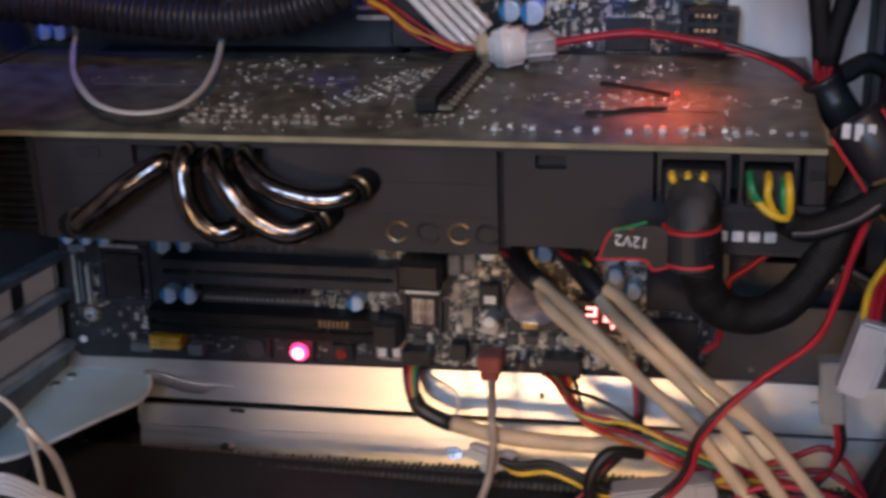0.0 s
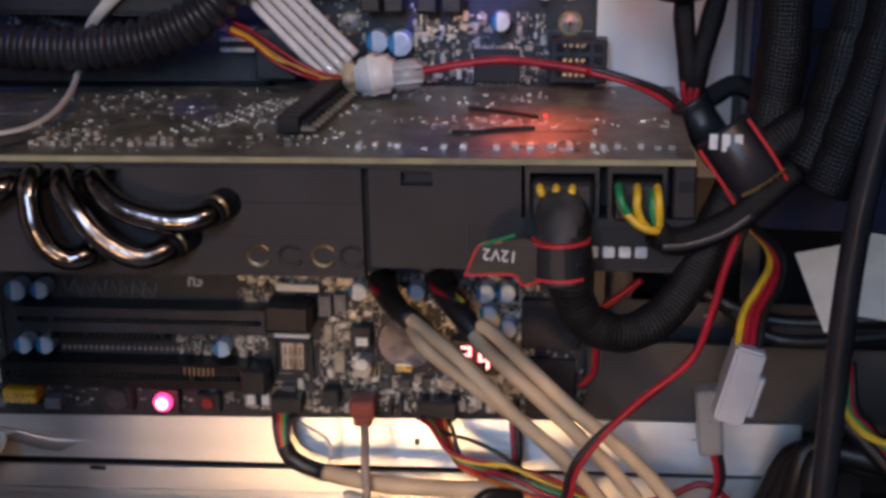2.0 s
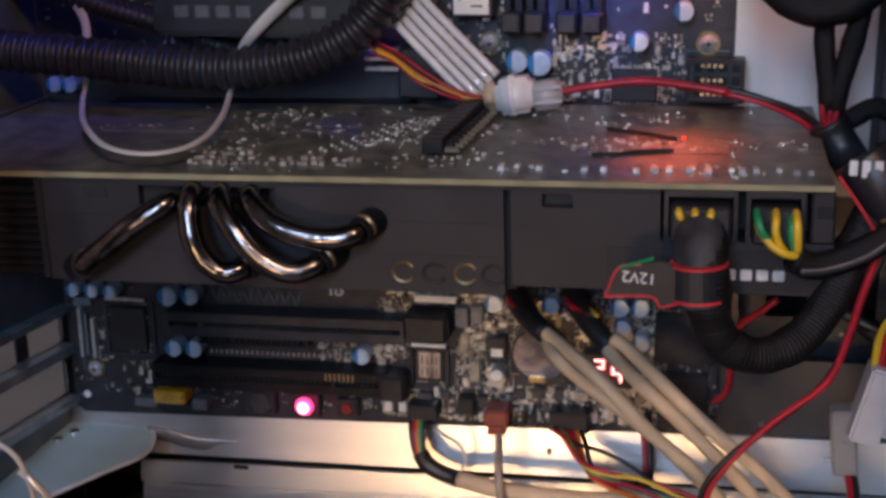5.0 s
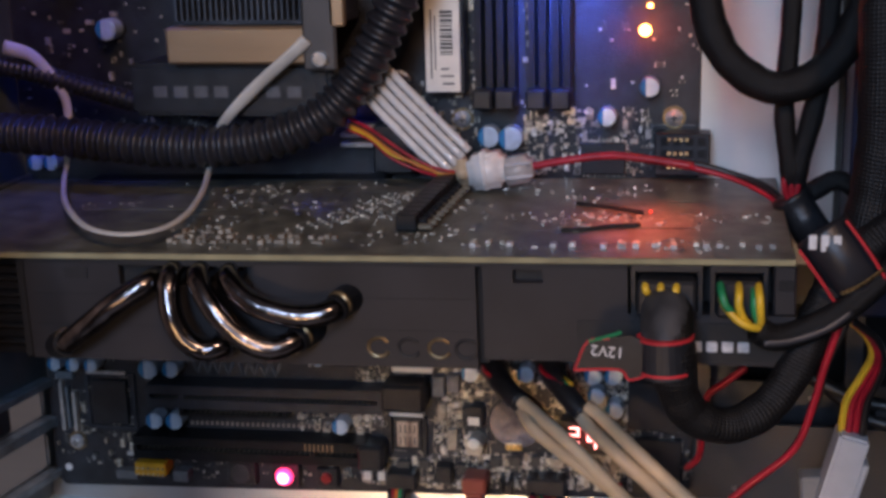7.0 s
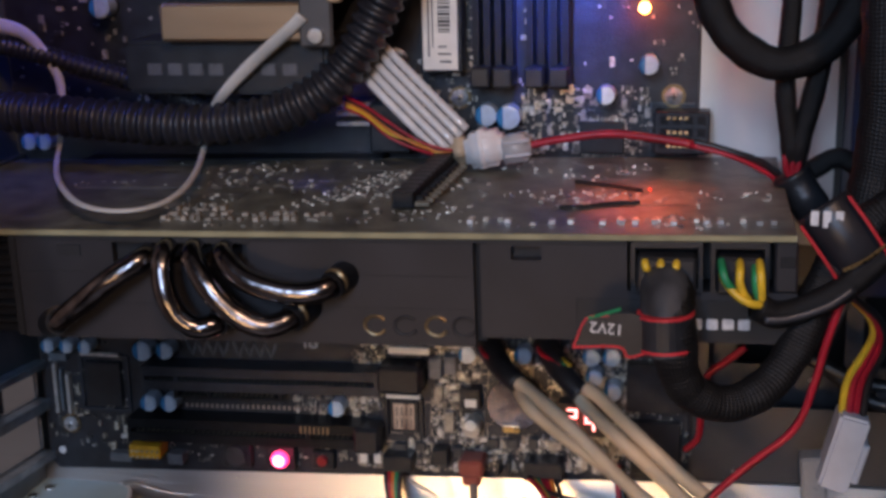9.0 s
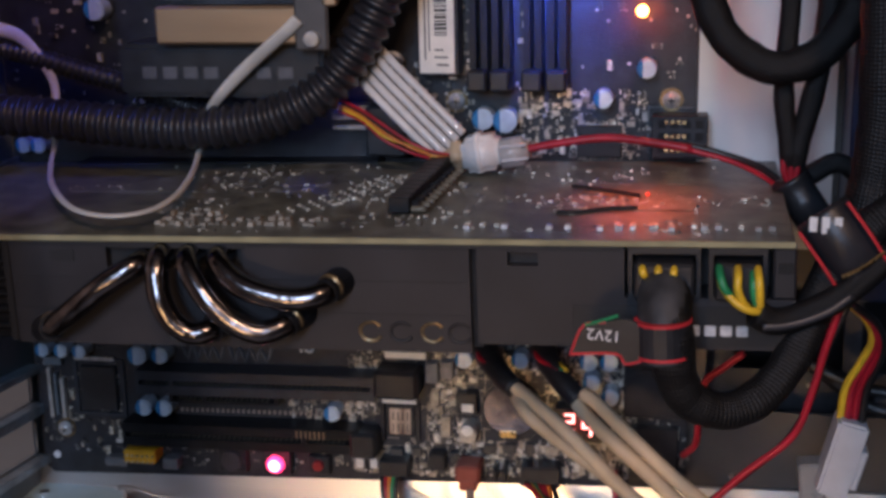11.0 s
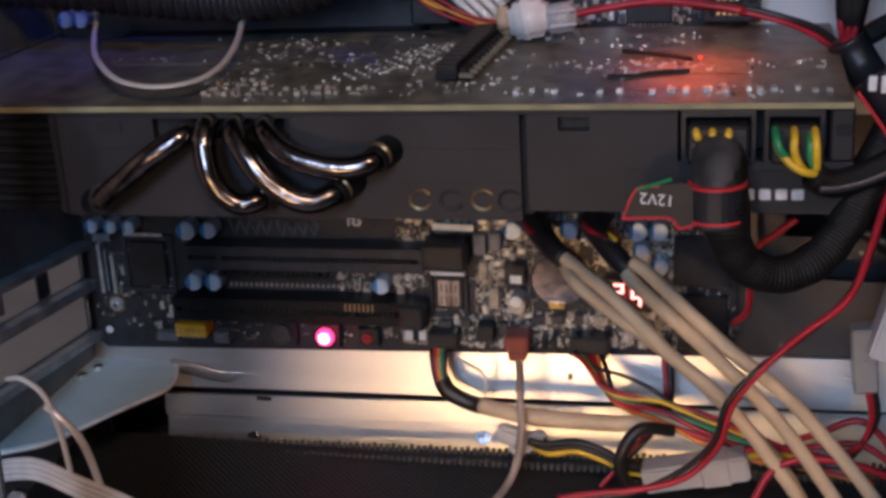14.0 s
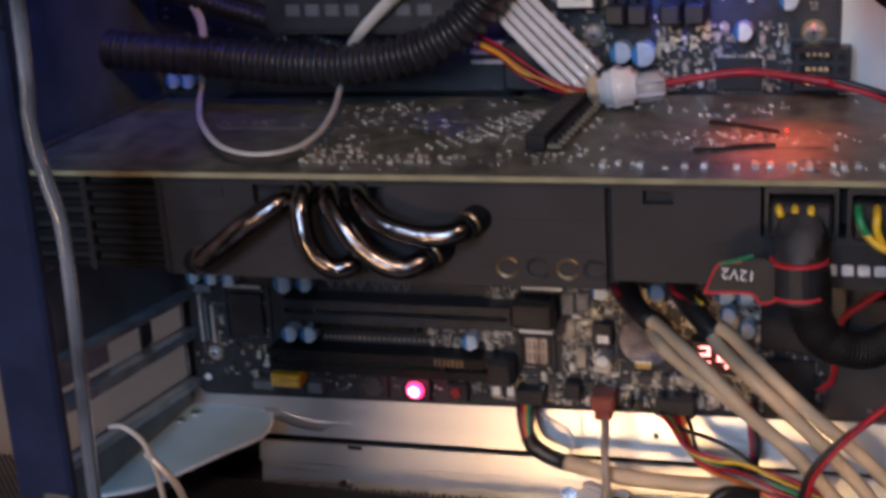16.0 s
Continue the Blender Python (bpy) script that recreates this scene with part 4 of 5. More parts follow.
    part("component_scatter", many_boxes(dark), SMD_DARK, pcb, kind="stuff")
    # added emitter, no such part on the card
    part("status_light", drum((233, -60, 179), (0, 0, 1), 0.5, 0.7, n=12), PATCHRED, card, "tiny red emitter added for the red patch")
    for x0, y0, x1, y1 in ((50, -58, 100, -44), (230, -80, 246, -66)):
        part("trace_patch", box(x0, y0, 179.0, x1, y1, 179.25, 0.08), TRACE if x0 == 50 else CARD, pcb)
    for line in (((210, -50, 179.3), (216, -53, 179.3), (223, -57, 179.3), (231, -63, 179.3)), ((209, -85, 179.3), (216, -84, 179.3), (223, -80, 179.3), (231, -79, 179.3))):
        part("dark_slit", tube(line, 1.0, 8, 6, flat=0.2), UNDER, pcb, "black curved slit", smooth=True)
    part("front_joint_strip", many_boxes([(186 + 4.4 * i + (i * 37 % 5) * 0.3, -103 + (i * 13 % 4) * 0.6, 179, 187.6 + 4.4 * i + (i * 37 % 5) * 0.3, -100.6 + (i * 13 % 4) * 0.6, 180) for i in range(19) if i not in (1, 3, 4, 7, 13, 16)]), SMD_PALE, pcb, kind="stuff")
    part("bracket", box(1.2, -121, 140, 3.0, -2, 180, 0.3), STEEL, card)


graphics_card()

# ---- what lies on the card ----


def pin_strip():
    t = thing("pin_strip", "black connector strip with bright pins lying on the card", "connector", (165, -50, 180))
    for i in range(11):
        y = -89 + i * 5.4
        x = 162.2 + i * 0.12
        part("segment", box(x, y, 179.6, x + 6.0, y + 5.25, 184.2 + i * 0.1, 0.25), SLOT, t)
        part("pin", box(x + 6.1, y + 0.8, 179.8, x + 10.6, y + 2.6, 181.4, 0.4), PINS, t, "dull metal pin")
        part("tooth", box(x + 6.0, y + 3.0, 179.6, x + 8.4, y + 5.0, 182.6, 0.3), SLOT, t)


pin_strip()


def ribbon():
    t = thing("silver_ribbon_cable", "flat cable of five white-silver strands joined at the edges", "cable", (175, -30, 190))
    for i in range(5):
        o = Vector((-2.05, 0, -2.25)) * (i - 1.7)
        pts = [Vector(p) + o for p in ((133, -17, 222), (145, -23, 211), (157, -27, 200.2), (170, -31, 188.6))]
        part("strand", tube(pts, 1.35, 10, 5), SILVERW, t, smooth=True)


ribbon()


def upper_molex():
    t = thing("white_plug", "white nylon four-pin plug and socket lying on the card", "plug", (182, -30, 180))
    part("plug_end", turned(box(167.4, -34.6, 181.2, 175.4, -25.4, 189.6, 2.4, seg=3), (171, -30, 185), -8), BEIGE, t, "yellowed narrow end of the plug", smooth=True)
    part("plug_body", turned(box(173.4, -36.0, 180.6, 185.4, -24, 191.6, 1.7, seg=3), (179, -30, 186), -8), MILKY, t, "milky white plug body", smooth=True)
    part("shoulder", turned(box(176.2, -36.6, 180.0, 181.2, -23.4, 192.2, 1.5, seg=3), (177, -30, 186), -8), MILKY, t, smooth=True)
    part("socket", turned(box(184.0, -35, 182.2, 194.4, -25, 190.6, 1.6, seg=3), (189, -30, 186), -9), NYLONCLEAR, t, smooth=True)
    for k, z in enumerate((184.2, 188.6)):
        part("rib", turned(box(186, -35.5, z, 194.6, -34.8, z + 0.9, 0.2), (189, -30, 186), -7), NYLON, t)
    for i, m in enumerate((RED, BLACKW, ORANGE, YELLOW, RED)):
        part("wire", tube([(172, -31, 185), (165, -34, 186.6 - 0.5 * i), (157, -34 + 0.5 * i, 189.5 - 0.9 * i + 1.4 * (i % 2)), (148, -32, 194.6 - 1.2 * i), (140, -29, 199 - 0.9 * i), (131, -24, 202 - i)], 0.52, 8, 5), m, t, smooth=True)


upper_molex()
cord("red_wire", "red insulated wire running from the white plug to the sleeved loom", "wire",
     [(192, -30, 187), (205, -30.5, 189.6), (219, -31, 191.4), (232, -33, 190.6), (245, -35, 189)], 1.25, RED)
cord("black_wire", "black insulated wire from the white plug to the sleeved loom", "wire",
     [(230, -31.5, 190), (245, -34, 189.6), (258, -36, 186.6), (266, -40, 184.4), (272, -46, 181)], 1.1, BLACKW)
cord("red_wire", "red insulated wire bent towards the taped loom", "wire", [(244, -36, 189), (256, -38, 186.2), (265, -42, 183), (271, -48, 180)], 0.8, RED)


def corrugated(name, label, pts, r, pitch, depth):
    seam = [Vector(p) + Vector((0, r * 0.55, r * 0.75)) for p in pts]
    ob = cord(name, label, "hose", pts, r, LOOM, 20, 46, radius=lambda s: r - depth * (0.5 - 0.5 * math.cos(2 * math.pi * s / pitch)))
    part("slit_edge", tube(seam, 0.5, 6, 8), BLACK, ob, smooth=True)
    return ob


corrugated("corrugated_hose", "black corrugated split loom tube, ribbed and glossy",
           [(-20, -30, 200), (8, -30, 197), (29, -31, 196), (50, -32, 194.4), (70, -33, 193.2), (91, -33, 193.6), (111, -32, 197.2), (127, -31, 205), (138, -30, 217), (146, -30, 231), (155, -30, 250), (160, -30, 275)], 7.2, 4.3, 1.6)
corrugated("corrugated_hose", "thinner black corrugated loom tube behind the larger one",
           [(-6, -12, 219), (10, -14, 216.5), (23, -16, 214), (36, -17, 210.4), (50, -18, 207), (66, -18, 202), (80, -19, 197), (92, -21, 192)], 3.6, 2.6, 0.7)


def white_strap():
    t = thing("white_strap", "loose white plastic strap looping round the hose and over the card", "strap", (60, -60, 180))
    part("band", tube([(5, -16, 225), (17, -17, 221), (27, -18, 208), (28, -19, 196), (30, -26, 186), (38, -45, 183.2), (53, -74, 182.4),
                       (73, -102, 182.2), (88, -111, 182.2), (97, -104, 182.2), (98, -86, 182.6), (92, -58, 183.2), (85, -34, 184.5),
                       (83, -21, 192), (91, -31.5, 201.5), (104, -35, 213.6), (118.5, -38, 225), (123, -38.5, 229)], 1.5, 8, 6, flat=0.4, radius=lambda s: 1.0 + 1.7 * max(0.0, 1 - s / 60) + 1.3 * min(1.0, max(0.0, (s - 250) / 40))), WHITEW, t, smooth=True)


white_strap()

# ---- right side: sleeved power cables ----


def sleeve(label, pts, r, name="sleeved_cable", slim=0.0):
    return cord(name, label, "cable", pts, r, SLEEVE, 20, 10, radius=lambda s: (r - min(slim, slim * s / 40)) * (1 + 0.01 * math.sin(s * 2.1) + 0.025 * math.sin(s * 0.37) + 0.02 * math.sin(s * 0.83)))


def plug_eight():
    big = sleeve("thick black braided power cable looping from the graphics card",
                 [(240, -113, 166.6), (240.3, -119.5, 166.0), (241, -125.6, 162.6), (242, -127, 157), (243, -126, 149), (247, -124, 141.5), (256, -121, 138), (265, -117, 141.5), (272, -112, 150), (277, -107, 161), (282, -104, 171), (291, -100, 182), (305, -95, 190)], 6.6, slim=1.8)
    part("plug_body", box(232, -118, 165.2, 247, -108, 175.0, 0.8), BLACK, big, "black eight-pin plug")
    for i in range(3):
        part("wire", tube([(234.0 + 4.0 * i, -114, 174.0), (234.2 + 3.9 * i, -118.4, 173.6), (234.6 + 3.6 * i, -118.8, 172.4), (235.2 + 3.4 * i, -114, 171.6)], 1.0, 8, 4), YELLOW, big, "yellow wire end", smooth=True)
    part("shrink_sleeve", tube([(239.4, -116.5, 167.4), (239.6, -121.5, 166.4), (239.9, -125.4, 162.6), (240.2, -126.4, 158), (240.8, -126.7, 153)], 6.4, 18, 8, radius=lambda s: 6.4), SHRINK, big, "glossy black shrink sleeve", smooth=True)
    part("tape_collar", drum((240.2, -126.8, 154.5), (-0.05, 0.03, 1), 7.0, 8.6, n=28), BLACK, big)
    for z in (154.3, 162.9):
        part("red_stripe", drum((240.2 - (z - 154) * 0.05, -126.8, z), (-0.05, 0.03, 1), 7.15, 0.7, n=28), REDTRIM, big)
    # printed flag label
    bm = bmesh.new()
    rim = ((236, 154.0), (231, 152.6), (228.5, 155.2), (217, 154.6), (220.5, 162.6), (231, 164.4), (236, 162.8))
    for y in (-130.6, -130.1):
        bm.faces.new([bm.verts.new((x, y, z)) for x, z in rim])
    bm.verts.ensure_lookup_table()
    v = bm.verts
    for i in range(7):
        j = (i + 1) % 7
        bm.faces.new((v[i], v[j], v[j + 7], v[i + 7]))
    flag = part("flag_label", bm, BLACK, big, "black tape flag with red borders")
    part("border", tube([(236, -130.7, 154.2), (231, -130.7, 152.8), (228.5, -130.7, 155.3), (217.2, -130.7, 154.8)], 0.35, 6, 4), REDTRIM, flag)
    part("border", tube([(217.4, -130.7, 155), (220.6, -130.7, 162.4), (226, -130.7, 163.4)], 0.3, 6, 4), REDTRIM, flag)
    part("border", tube([(221, -130.7, 162.6), (225, -130.7, 163.8), (229, -130.7, 165.2)], 0.45, 6, 4), GREEN, flag)
    txt = bpy.data.curves.new("printed_text", "FONT")
    txt.body, txt.size, txt.extrude, txt.align_x = "12V2", 0.0040, 0.0001, "CENTER"
    txt.materials.append(INK)
    ob = new("printed_text", txt)
    ob.parent = flag
    base = BASES[big.name]
    ob.location = (Vector((225.6, -130.85, 161.4)) - base) * K
    ob.rotation_euler = (radians(90), radians(180) + radians(4), 0)


plug_eight()


def plug_six():
    t = thing("six_pin_cable", "black taped cable with yellow and green wires in a six-pin plug", "cable", (258, -113, 166))
    part("plug_body", box(252, -116, 165.2, 263.6, -108, 175, 0.8), BLACK, t)
    for m, line in ((GREEN, ((253.0, -115, 174), (253.4, -119.2, 172.6), (254.4, -120.4, 170), (256.4, -119.6, 167.4))),
                    (YELLOW, ((253.4, -115, 171), (254.2, -119.2, 169.6), (257.2, -120.6, 166.4), (260.6, -120.6, 164.6), (264.0, -118.6, 163.8))),
                    (YELLOW, ((257.6, -115, 174), (257.6, -119.6, 172.8), (257.6, -120.6, 170), (258.8, -119.8, 166.6), (260.2, -118.2, 164.6))),
                    (GREEN, ((261.4, -115, 173), (261.4, -119.0, 171.6), (261.6, -119.6, 168.6), (262.6, -118.6, 164.8))),
                    (YELLOW, ((262.4, -115, 174), (262.6, -119.6, 172.6), (262.9, -120.4, 169.4), (263.2, -119.2, 165)))):
        part("wire", tube(line, 1.05, 8, 5), m, t, smooth=True)
    part("tape", tube([(262, -118, 163.2), (267, -116, 160.6), (274, -113, 161.6), (284, -110, 166.6), (296, -106, 177)], 3.5, 14, 8), SLEEVE, t, smooth=True)
    part("tape_end", tube([(264, -121, 160.4), (270, -119.6, 160.6), (279, -116.5, 163), (286, -113, 167)], 1.0, 8, 6, flat=0.5), DARKMETAL, t, "frayed grey tape edge", smooth=True)


plug_six()


def label_band():
    t = thing("cable_label", "black cable label with red edges wrapped round the loom", "label", (283, -101, 175))
    bm = tube([(278, -103, 186), (284, -105, 178), (289, -103, 170)], 7.4, 18, 6)
    part("band", bm, LOOM, t, smooth=True)
    for a in (-1, 1):
        part("border", tube([(278 + a * 5.6, -109.5, 186 + a * 4), (284 + a * 5.6, -111.5, 178 + a * 4), (289 + a * 5.6, -109.5, 170 + a * 4)], 0.45, 6, 5), REDTRIM, t)
    for i in range(3):
        part("lettering_bar", box(274.6 + i * 3.0, -111.2, 181.6 + (2 - i) * 0.5, 276.6 + i * 3.0, -110.6, 186.4, 0.2), INK, t)
    part("gold_line", tube([(283, -112.3, 171.6), (288, -112.6, 174.4), (293, -111, 178)], 0.5, 6, 4), GOLD, t)


label_band()
sleeve("thick black braided cable climbing past the drive bay", [(283, -96, 166), (289, -92, 177), (292, -90, 190), (293.5, -90, 207), (293, -90, 229), (292, -90, 260), (292, -90, 330)], 6.5)
sleeve("thick black braided cable beside the drive bay", [(300, -100, 176), (305, -100, 190), (308, -98, 205), (311, -96, 225), (313, -95, 330)], 7.0)
sleeve("thick black braided cable hanging at the drive bay", [(318, -104, 330), (317, -104, 230), (314, -106, 205), (309, -106, 188), (304, -104, 172)], 6.5)
sleeve("black sleeved cable curled in front of the pale sheet", [(244, -58, 270), (247, -60, 244), (250, -60, 232), (256, -60, 223), (267, -61, 217), (279, -60, 220.5), (288, -58, 232), (292, -56, 250), (294, -54, 300)], 4.8)
sleeve("thin black braided cable hanging to a red shrink joint", [(273, -54, 330), (271.5, -55, 241), (271, -55, 225), (270.5, -55, 209), (272.5, -54, 194), (273.5, -52, 187)], 2.9)
sleeve("thin black braided cable hanging beside its twin", [(286, -54, 330), (282, -55, 241), (280.5, -55, 222), (278.6, -55, 209), (275.5, -54, 195), (274.5, -52, 187)], 3.1)


def shrink_joint():
    t = thing("taped_joint", "black taped joint with red shrink ends under sleeved cables", "cable joint", (275, -50, 175))
    for i, x in enumerate((271.4, 273.4, 275.2)):
        part("red_end", tube([(x, -54.5, 190), (x + 0.2 * (1 - i), -54.5, 186), (273.6, -54, 182)], 1.0, 8, 4), RED, t, "red wire end", smooth=True)
    part("tape", tube([(273, -52, 184), (275.5, -52, 180), (279, -54, 175), (283, -60, 170)], 5.6, 14, 6), BLACK, t, smooth=True)


shrink_joint()
sleeve("black braided cable curving away under the loom", [(279, -48, 184), (287, -46, 187.5), (294, -46, 183), (297, -48, 174), (296, -52, 165)], 3.0)


def drive_plug():
    t = thing("drive_plug", "white nylon drive power plug hanging on yellow and red wires", "plug", (291, -60, 90))
    at = (291.5, -60, 102)
    part("body", turned(box(286.8, -66, 90, 295.8, -54, 114, 0.9, seg=2), at, 14), NYLON, t)
    part("step", turned(box(296.2, -64, 93, 298.2, -56, 106, 0.5), at, 14), NYLON, t)
    part("mate", turned(box(280.5, -58, 76, 288, -50, 97, 0.8), (284, -54, 86), -6), CLEAR, t, "clear nylon mating plug")
    for i, m in enumerate((YELLOW, RED, RED, BLACKW)):
        part("wire", tube([(290.5 + 2.0 * i, -60 - i % 2, 113), (291.4 + 2.0 * i, -62, 124), (294.5 + 1.7 * i, -66, 133), (296.6 + 1.0 * i, -72, 142), (294 + i * 0.6, -80, 150), (288, -90, 158)], 1.15, 8, 6), m, t, smooth=True)
    for i, m in enumerate((RED, BLACKW)):
        part("wire", tube([(285 + 1.6 * i, -54, 80), (288 + 1.5 * i, -52, 66), (286, -48, 54), (280 + 4 * i, -40, 45)], 1.1, 8, 5), m, t, smooth=True)


drive_plug()
cord("red_black_wire", "red wire sagging across the open case to the floor", "wire",
     [(286, -104, 168), (281, -103, 150), (278.5, -102, 138), (274, -101, 124), (262, -100, 112), (252, -100, 101), (245, -100, 90), (242, -100, 78), (233, -100, 67), (220, -100, 62), (207, -100, 59.5), (196, -100, 57)], 1.0, RED)
cord("black_wire", "black wire twinned with the sagging red wire", "wire",
     [(289, -101, 168), (282, -101, 150), (279, -101, 137), (273, -99.5, 122.5), (261, -99, 110), (250.5, -100, 100.5), (243.6, -101, 91), (240.6, -100, 79), (232, -99, 68.6), (219, -99, 60.5), (207, -99, 57.6), (196, -99, 55.5)], 0.9, BLACKW)
cord("red_wire", "thin red wire under the graphics card", "wire", [(262, -60, 132.5), (256, -59, 127), (251, -58, 122), (249.5, -57, 112), (249, -50, 99), (245, -40, 90)], 1.1, RED)

# dark fittings beyond the board
cage = thing("drive_cage", "dark drive cage seen through the tray opening", "drive cage", (330, 25, 60))
part("upper_plate", box(252, 24, 128, 420, 26, 160, 0.3), DARKMETAL, cage)
part("lower_plate", box(252, 24, 60, 420, 26, 98, 0.3), DARKMETAL, cage)
for x0, x1 in ((252, 262), (300, 306), (400, 420)):
    part("upright", box(x0, 24, 98, x1, 26, 128), DARKMETAL, cage)
tabs = thing("paper_tag", "white paper tag tucked behind the cables", "tag", (320, -20, 104))
bm = bmesh.new()
for y in (-20.4, -20.0):
    bm.faces.new([bm.verts.new((x, y, z)) for x, z in ((311, 130), (328, 134), (325.5, 104), (322, 104))])
bm.verts.ensure_lookup_table()
for i in range(4):
    j = (i + 1) % 4
    bm.faces.new((bm.verts[i], bm.verts[j], bm.verts[j + 4], bm.verts[i + 4]))
part("sheet", bm, LABEL, tabs, "white paper corner")
part("sheet", turned(box(330, -17, 108, 356, -16.6, 136, 0.1), (338, -17, 125), 8), LABEL, tabs)
part("support", box(306, -16, 100, 360, -15, 104, 0.2), BLACK, tabs)
cord("black_post", "smooth blue-black cable standing at the case side", "cable",
     [(316, -120, 210), (312, -120, 185), (309.5, -120, 167), (308, -120, 140), (307, -120, 97), (306.5, -120, 60), (307, -118, 24)], 3.2, LOOM, 14)
bundle = thing("wire_bundle", "yellow, green and red wires bunched at the case side", "wire", (322, -80, 95))
for i, m in enumerate((YELLOW, GREEN, RED, BLACKW)):
    part("wire", tube([(317 + i, -80 + i, 116), (318.5 + i, -80, 104), (324 + i, -81 + i, 96.5), (334, -82, 93 - 2 * i), (350, -84, 92 - 3 * i)], 1.2, 8, 6), m, bundle, smooth=True)
clump = thing("cable_clump", "dark bundle of cables lying at the drive bay floor", "cable", (318, -40, 30))
rng = random.Random(5)
for i in range(5):
    part("strand", tube([(300 + 5 * i, -24 - 6 * i, 26 + 3 * i), (306 + 4 * i, -30 - 4 * i, 48 + 7 * i * rng.random()), (316 + 2 * i, -36 + 8 * rng.random(), 66 + 5 * i * rng.random()), (345, -30 - 3 * i, 60 + 8 * i * rng.random())], 3.0 + rng.random(), 10, 6), BLACKW, clump, smooth=True)
for i in range(2):
    part("strand", tube([(262 + 14 * i, 2 - i, 124 - 6 * i), (285 + 6 * i, -8, 112 - 4 * i), (310, -12 - 4 * i, 104 - 5 * i), (350, -14, 108 - 6 * i)], 2.4, 10, 6), BLACKW, clump, smooth=True)

# ---- bottom: front-panel cables ----


def beige_set():
    for i, (plug, line) in enumerate((
            (((176, -8, 111.5), (180, -17, 109.6), (185, -24, 107.2), (189, -28, 105.6)), ((187, -26, 106.4), (192, -30, 104.6), (207, -47, 100), (225, -50, 83), (242, -50, 68), (257, -50, 49), (268, -50, 33), (274, -52, 24))),
            (None, ((188, -22, 102), (195, -40, 101), (207, -40, 91), (225, -41, 78), (243, -40, 60.5), (261, -42, 42), (272, -46, 25))),
            (((196, -8, 112.5), (200, -17, 110), (205.5, -24, 106), (210.5, -28, 102.4)), ((209, -27, 102), (213, -33, 99.6), (224, -48, 96), (242, -50, 80), (260, -50, 61), (279, -50, 34), (285, -52, 24))),
            (None, ((212, -29, 105.5), (217, -33, 103.5), (228, -46, 98.5), (242, -50, 87), (263, -50, 69), (278, -50, 52), (291, -50, 35), (297, -52, 24))),
    )):
        c = cord("beige_cable", "round beige front-panel cable with a black moulded end", "cable", line, 2.35 if i != 1 else 2.1, BEIGE, 14, 8, "beige cables")
        if plug:
            part("moulded_end", tube(plug, 4.6, 12, 6, radius=lambda s: 4.8 - s * 0.05), BLACK, c, smooth=True)
            for k, m in enumerate((RED, GREEN, YELLOW)):
                x, y, z = plug[0]
                part("wire", tube([(x - 2 + 2 * k, -2, z + 1), (x - 1 + 2.6 * k, y - 8, z + 0.5), (x + 7 + 1.5 * k, y - 15, z - 2)], 0.9, 8, 5), m, c, smooth=True)


beige_set()


def panel_cable():
    t = thing("front_panel_cable", "coloured wires gathered in black tape into a cream cable", "cable", (150, -10, 42))
    for i, m in enumerate((BLACKW, RED, ORANGE, GREEN, BLACKW)):
        part("wire", tube([(137 + 1.4 * i, -7, 62), (138 + 1.1 * i, -11, 57), (140 + 0.8 * i, -13, 50), (144 + 0.3 * i, -13, 46)], 0.95, 8, 5), m, t, smooth=True)
    part("tape", tube([(141.5, -13, 51), (144, -13.5, 47), (149, -14, 44.2), (155, -15, 42.6), (159, -17, 43.4)], 3.1, 12, 6), BLACKW, t, smooth=True)
    part("sheath", tube([(157, -17, 43.4), (170, -22, 43.6), (186, -24, 43.4), (205, -25, 43.8), (224, -24, 44.6), (250, -22, 43)], 3.0, 14, 6), BEIGE, t, "cream round sheath", smooth=True)
    part("loose_loop", tube([(146, -8, 58), (150, -10, 57), (156, -11, 54), (158, -12, 49), (157, -12, 45)], 0.6, 6, 6), WHITEW, t, smooth=True)
    for at, size, deg in (((168, -23, 36), (9, 6, 6), 18), ((173.5, -24, 33.6), (7, 6, 7), -24), ((178.5, -23, 35.2), (6, 5, 5), 12), ((171, -25, 31), (6, 4, 4), 40)):
        (x, y, z), (a, b, c) = at, size
        part("tape_fold", turned(box(x - a / 2, y - b / 2, z - c / 2, x + a / 2, y + b / 2, z + c / 2, 1.2, seg=2), at, deg), NYLONCLEAR, t, "crumpled clear tape")
    for x in (177, 180.5):
        part("dark_pin", box(x, -27, 32.6, x + 1.4, -24, 36, 0.3), BLACKW, t)


panel_cable()


def usb_plug():
    t = thing("red_plug", "dull red header plug with a thin grey cable", "plug", (169.5, -8, 66))
    part("body", box(165.2, -14, 63.5, 174.0, -3, 69.4, 0.8), REDPLUG, t)
    part("neck", box(166.4, -13.4, 59.6, 172.8, -5, 63.8, 0.8), REDPLUG, t)
    part("cable", tube([(170, -11, 60), (171.5, -18, 58), (173, -28, 53), (174, -31, 44), (173, -34, 33), (170, -40, 25), (164, -52, 21.5), (156, -66, 21.2)], 1.45, 10, 7), GREYW, t, smooth=True)


usb_plug()


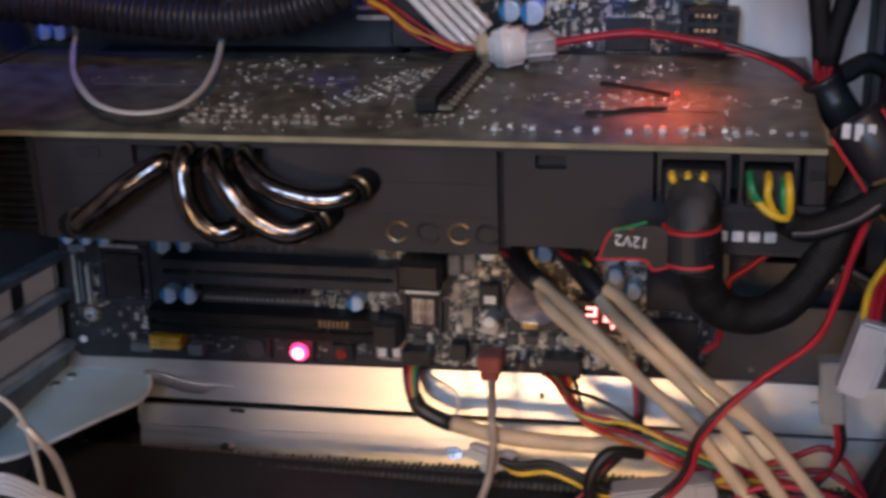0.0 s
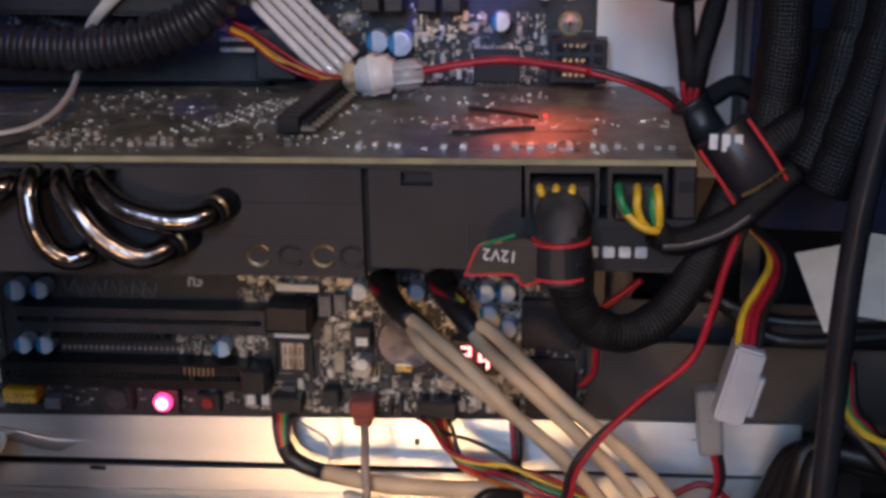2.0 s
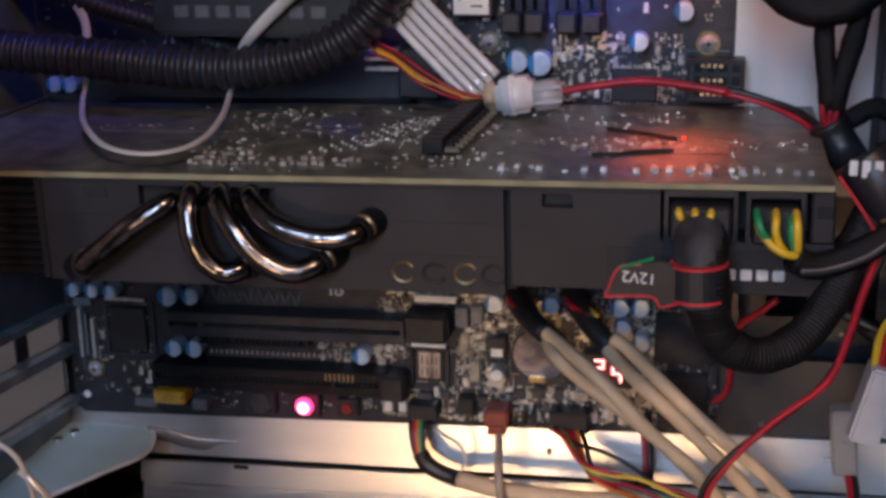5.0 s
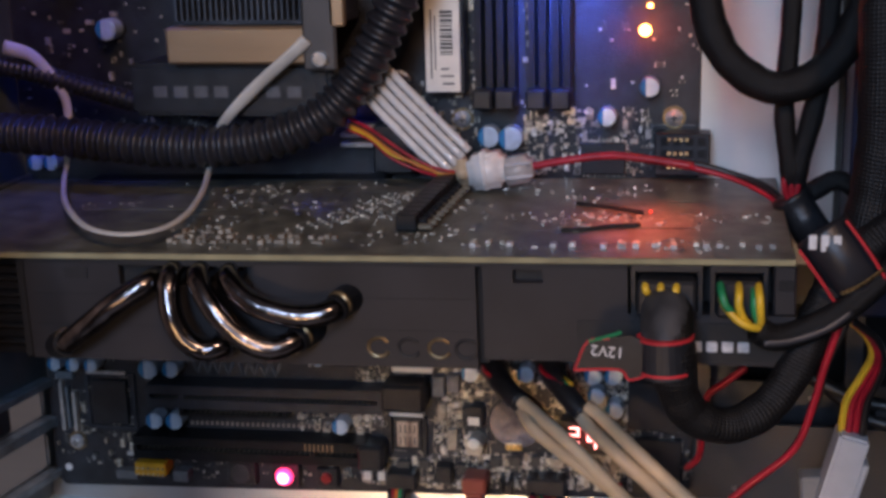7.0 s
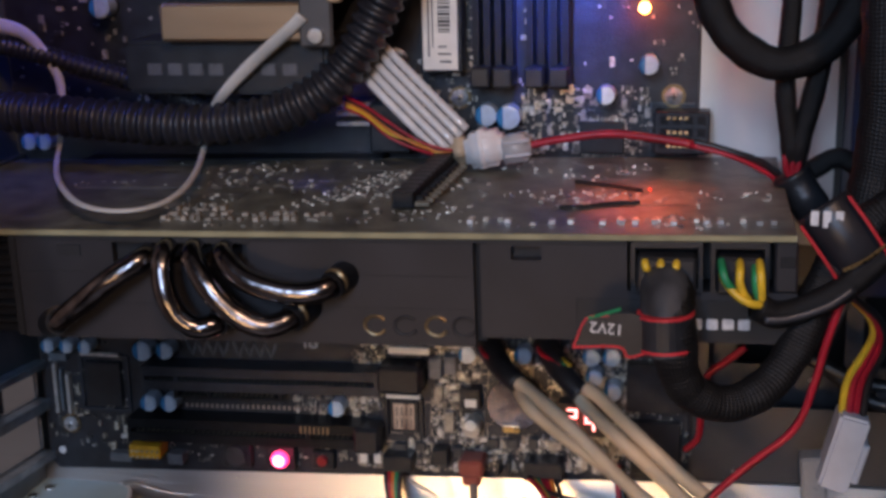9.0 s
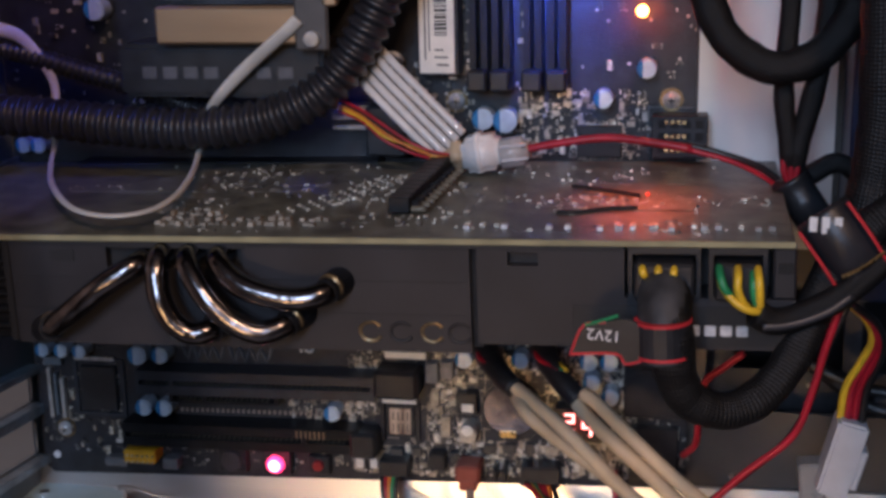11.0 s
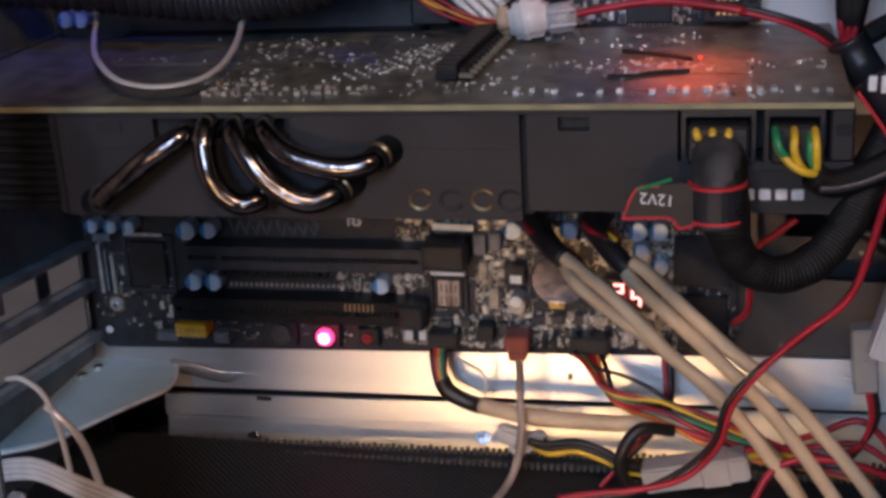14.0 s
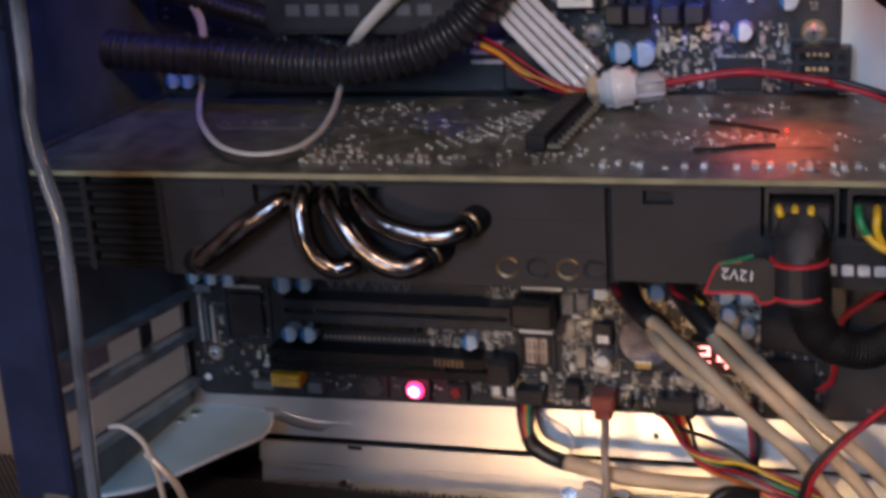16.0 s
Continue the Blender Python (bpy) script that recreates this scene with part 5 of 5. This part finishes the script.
def wire_fan():
    t = thing("power_button_wires", "thin red, yellow, green and black wires fanning from a header", "wire", (195, -20, 50))
    for i, (m, d) in enumerate(((RED, 0), (YELLOW, 1), (GREEN, 2), (RED, 3), (RED, 4), (ORANGE, 5), (BLACKW, 1.5))):
        part("wire", tube([(190 + 1.6 * i, -9, 62), (194 + 1.3 * i, -15, 62 - d), (201 + 0.6 * i, -20, 55.5 - 0.9 * d), (210, -22, 53.5 - 1.1 * d), (222, -23 - d, 52 - 1.4 * d + 2 * (i % 2)), (236, -25 - d, 49.5 - 1.7 * d),
                           (252, -30 - d, 45.5 - 1.4 * d), (270, -34, 41 - d), (292, -36, 38 - d)], 0.88, 8, 6), m, t, smooth=True)
    part("wire", tube([(190, -9, 63), (197, -14, 60), (208, -18, 59), (217, -20, 56), (226, -21, 50.5)], 0.8, 8, 6), BLACKW, t, smooth=True)


wire_fan()
pair = thing("red_power_wire", "red wire dropping from the board to the case floor", "wire", (222, -10, 64))
for i, m in enumerate((RED, BLACKW)):
    part("wire", tube([(221.4 + 1.6 * i, -6, 68), (222 + 1.6 * i, -10, 60), (223 + 1.4 * i, -14, 51), (222 + 1.2 * i, -22, 46), (214 + i, -30, 38.5), (208, -36, 33), (202, -40, 27)], 1.1, 8, 6), m, pair, smooth=True)


def floor_plug():
    t = thing("floor_plug", "clear white plug with yellow wires on the case floor", "plug", (234, -40, 26))
    b = box(216.5, -44, 31.0, 252, -34, 40.0, 0.9, seg=2)
    part("body", turned(b, (234, -40, 36), -13), NYLONCLEAR, t)
    part("collar", turned(box(236, -44.6, 30.6, 246, -33.4, 40.4, 0.8), (234, -40, 36), -13), NYLONCLEAR, t)
    for i, (m, z) in enumerate(((YELLOW, 0), (BLACKW, 1.9), (BLACKW, 3.6))):
        part("wire", tube([(176, -27 - i, 35.5 + z * 0.4), (183, -30, 33 + z), (193, -31, 35.2 + z), (203, -33, 33.4 + z), (211, -36, 31.5 + z * 0.7), (219, -39, 32.5 + z * 0.5)], 1.25, 8, 6), m, t, smooth=True)
    part("ring", tube([(226, -34, 47), (216, -40, 50), (210.6, -43, 44), (209.4, -43, 36), (212.6, -41, 29), (220, -38, 27)], 2.2, 10, 8), BLACKW, t, "black wire loop", smooth=True)
    for i in range(2):
        part("wire", tube([(250, -38, 43.5 - 2.4 * i), (258, -36, 44 - 2.2 * i), (268, -34, 42 - 2 * i), (290, -34, 38 - 2 * i)], 1.2, 8, 5), (RED, YELLOW)[i], t, smooth=True)


floor_plug()
low = thing("red_wire_coil", "red and black wires curling along the case floor", "wire", (270, -45, 26))
for line, m in ((((250, -58, 25), (254, -54, 36), (260, -51, 45), (272, -49, 48), (292, -48, 44), (310, -48, 34)), RED),
                (((266, -30, 44), (276, -30, 48.5), (286, -30, 53), (294, -31, 48), (300, -33, 38), (306, -36, 27)), RED),
                (((262, -32, 42), (274, -33, 44), (288, -34, 46), (302, -36, 36), (312, -38, 26)), RED),
                (((264, -36, 38), (278, -38, 40), (294, -38, 38), (312, -40, 27)), BLACKW)):
    part("wire", tube(line, 1.2, 8, 6), m, low, smooth=True)

# ---- bottom left: silver ribbon and white wires ----
rib = thing("silver_ribbon_cable", "flat cable of silver-white strands crossing the corner", "cable", (40, -100, 50))
for i in range(4):
    part("strand", tube([(8, -96 + i * 0.2, 51 - 2.1 * i), (18, -99, 55 - 2.0 * i), (28, -100, 56.0 - 2.1 * i), (41, -101, 51.8 - 2.2 * i), (60, -102, 45.5 - 2.3 * i), (78, -104, 38 - 2.3 * i)], 1.15, 8, 6), SILVERW, rib, smooth=True)
part("red_sleeve", tube([(55, -102, 44.5), (62, -102.5, 41.8)], 2.4, 10, 4, flat=0.6), REDTRIM, rib)
cord("white_wire", "thin white wire curving down the corner", "wire", [(20, -98, 84), (27, -100, 85.2), (34, -100, 79), (37.6, -100, 64), (39.4, -100, 43), (40, -98, 24)], 0.95, WHITEW)
cord("clear_wire", "thin pale twin wire curving down the corner", "wire", [(33, -99, 76), (37.4, -100, 73), (44, -100, 65), (48, -100, 51), (50, -100, 38), (51, -98, 24)], 1.3, SILVERW)
s = solid("corner_screw", drum((18, -100, 41), (0, -1, 0.5), 3.0, 2.4, n=14, bevel=0.6), STEEL, "bright screw at the case corner", "screw", (18, -100, 41))
part("post", box(15, -99, 8, 21, -95, 43, 0.4), DARKMETAL, s)
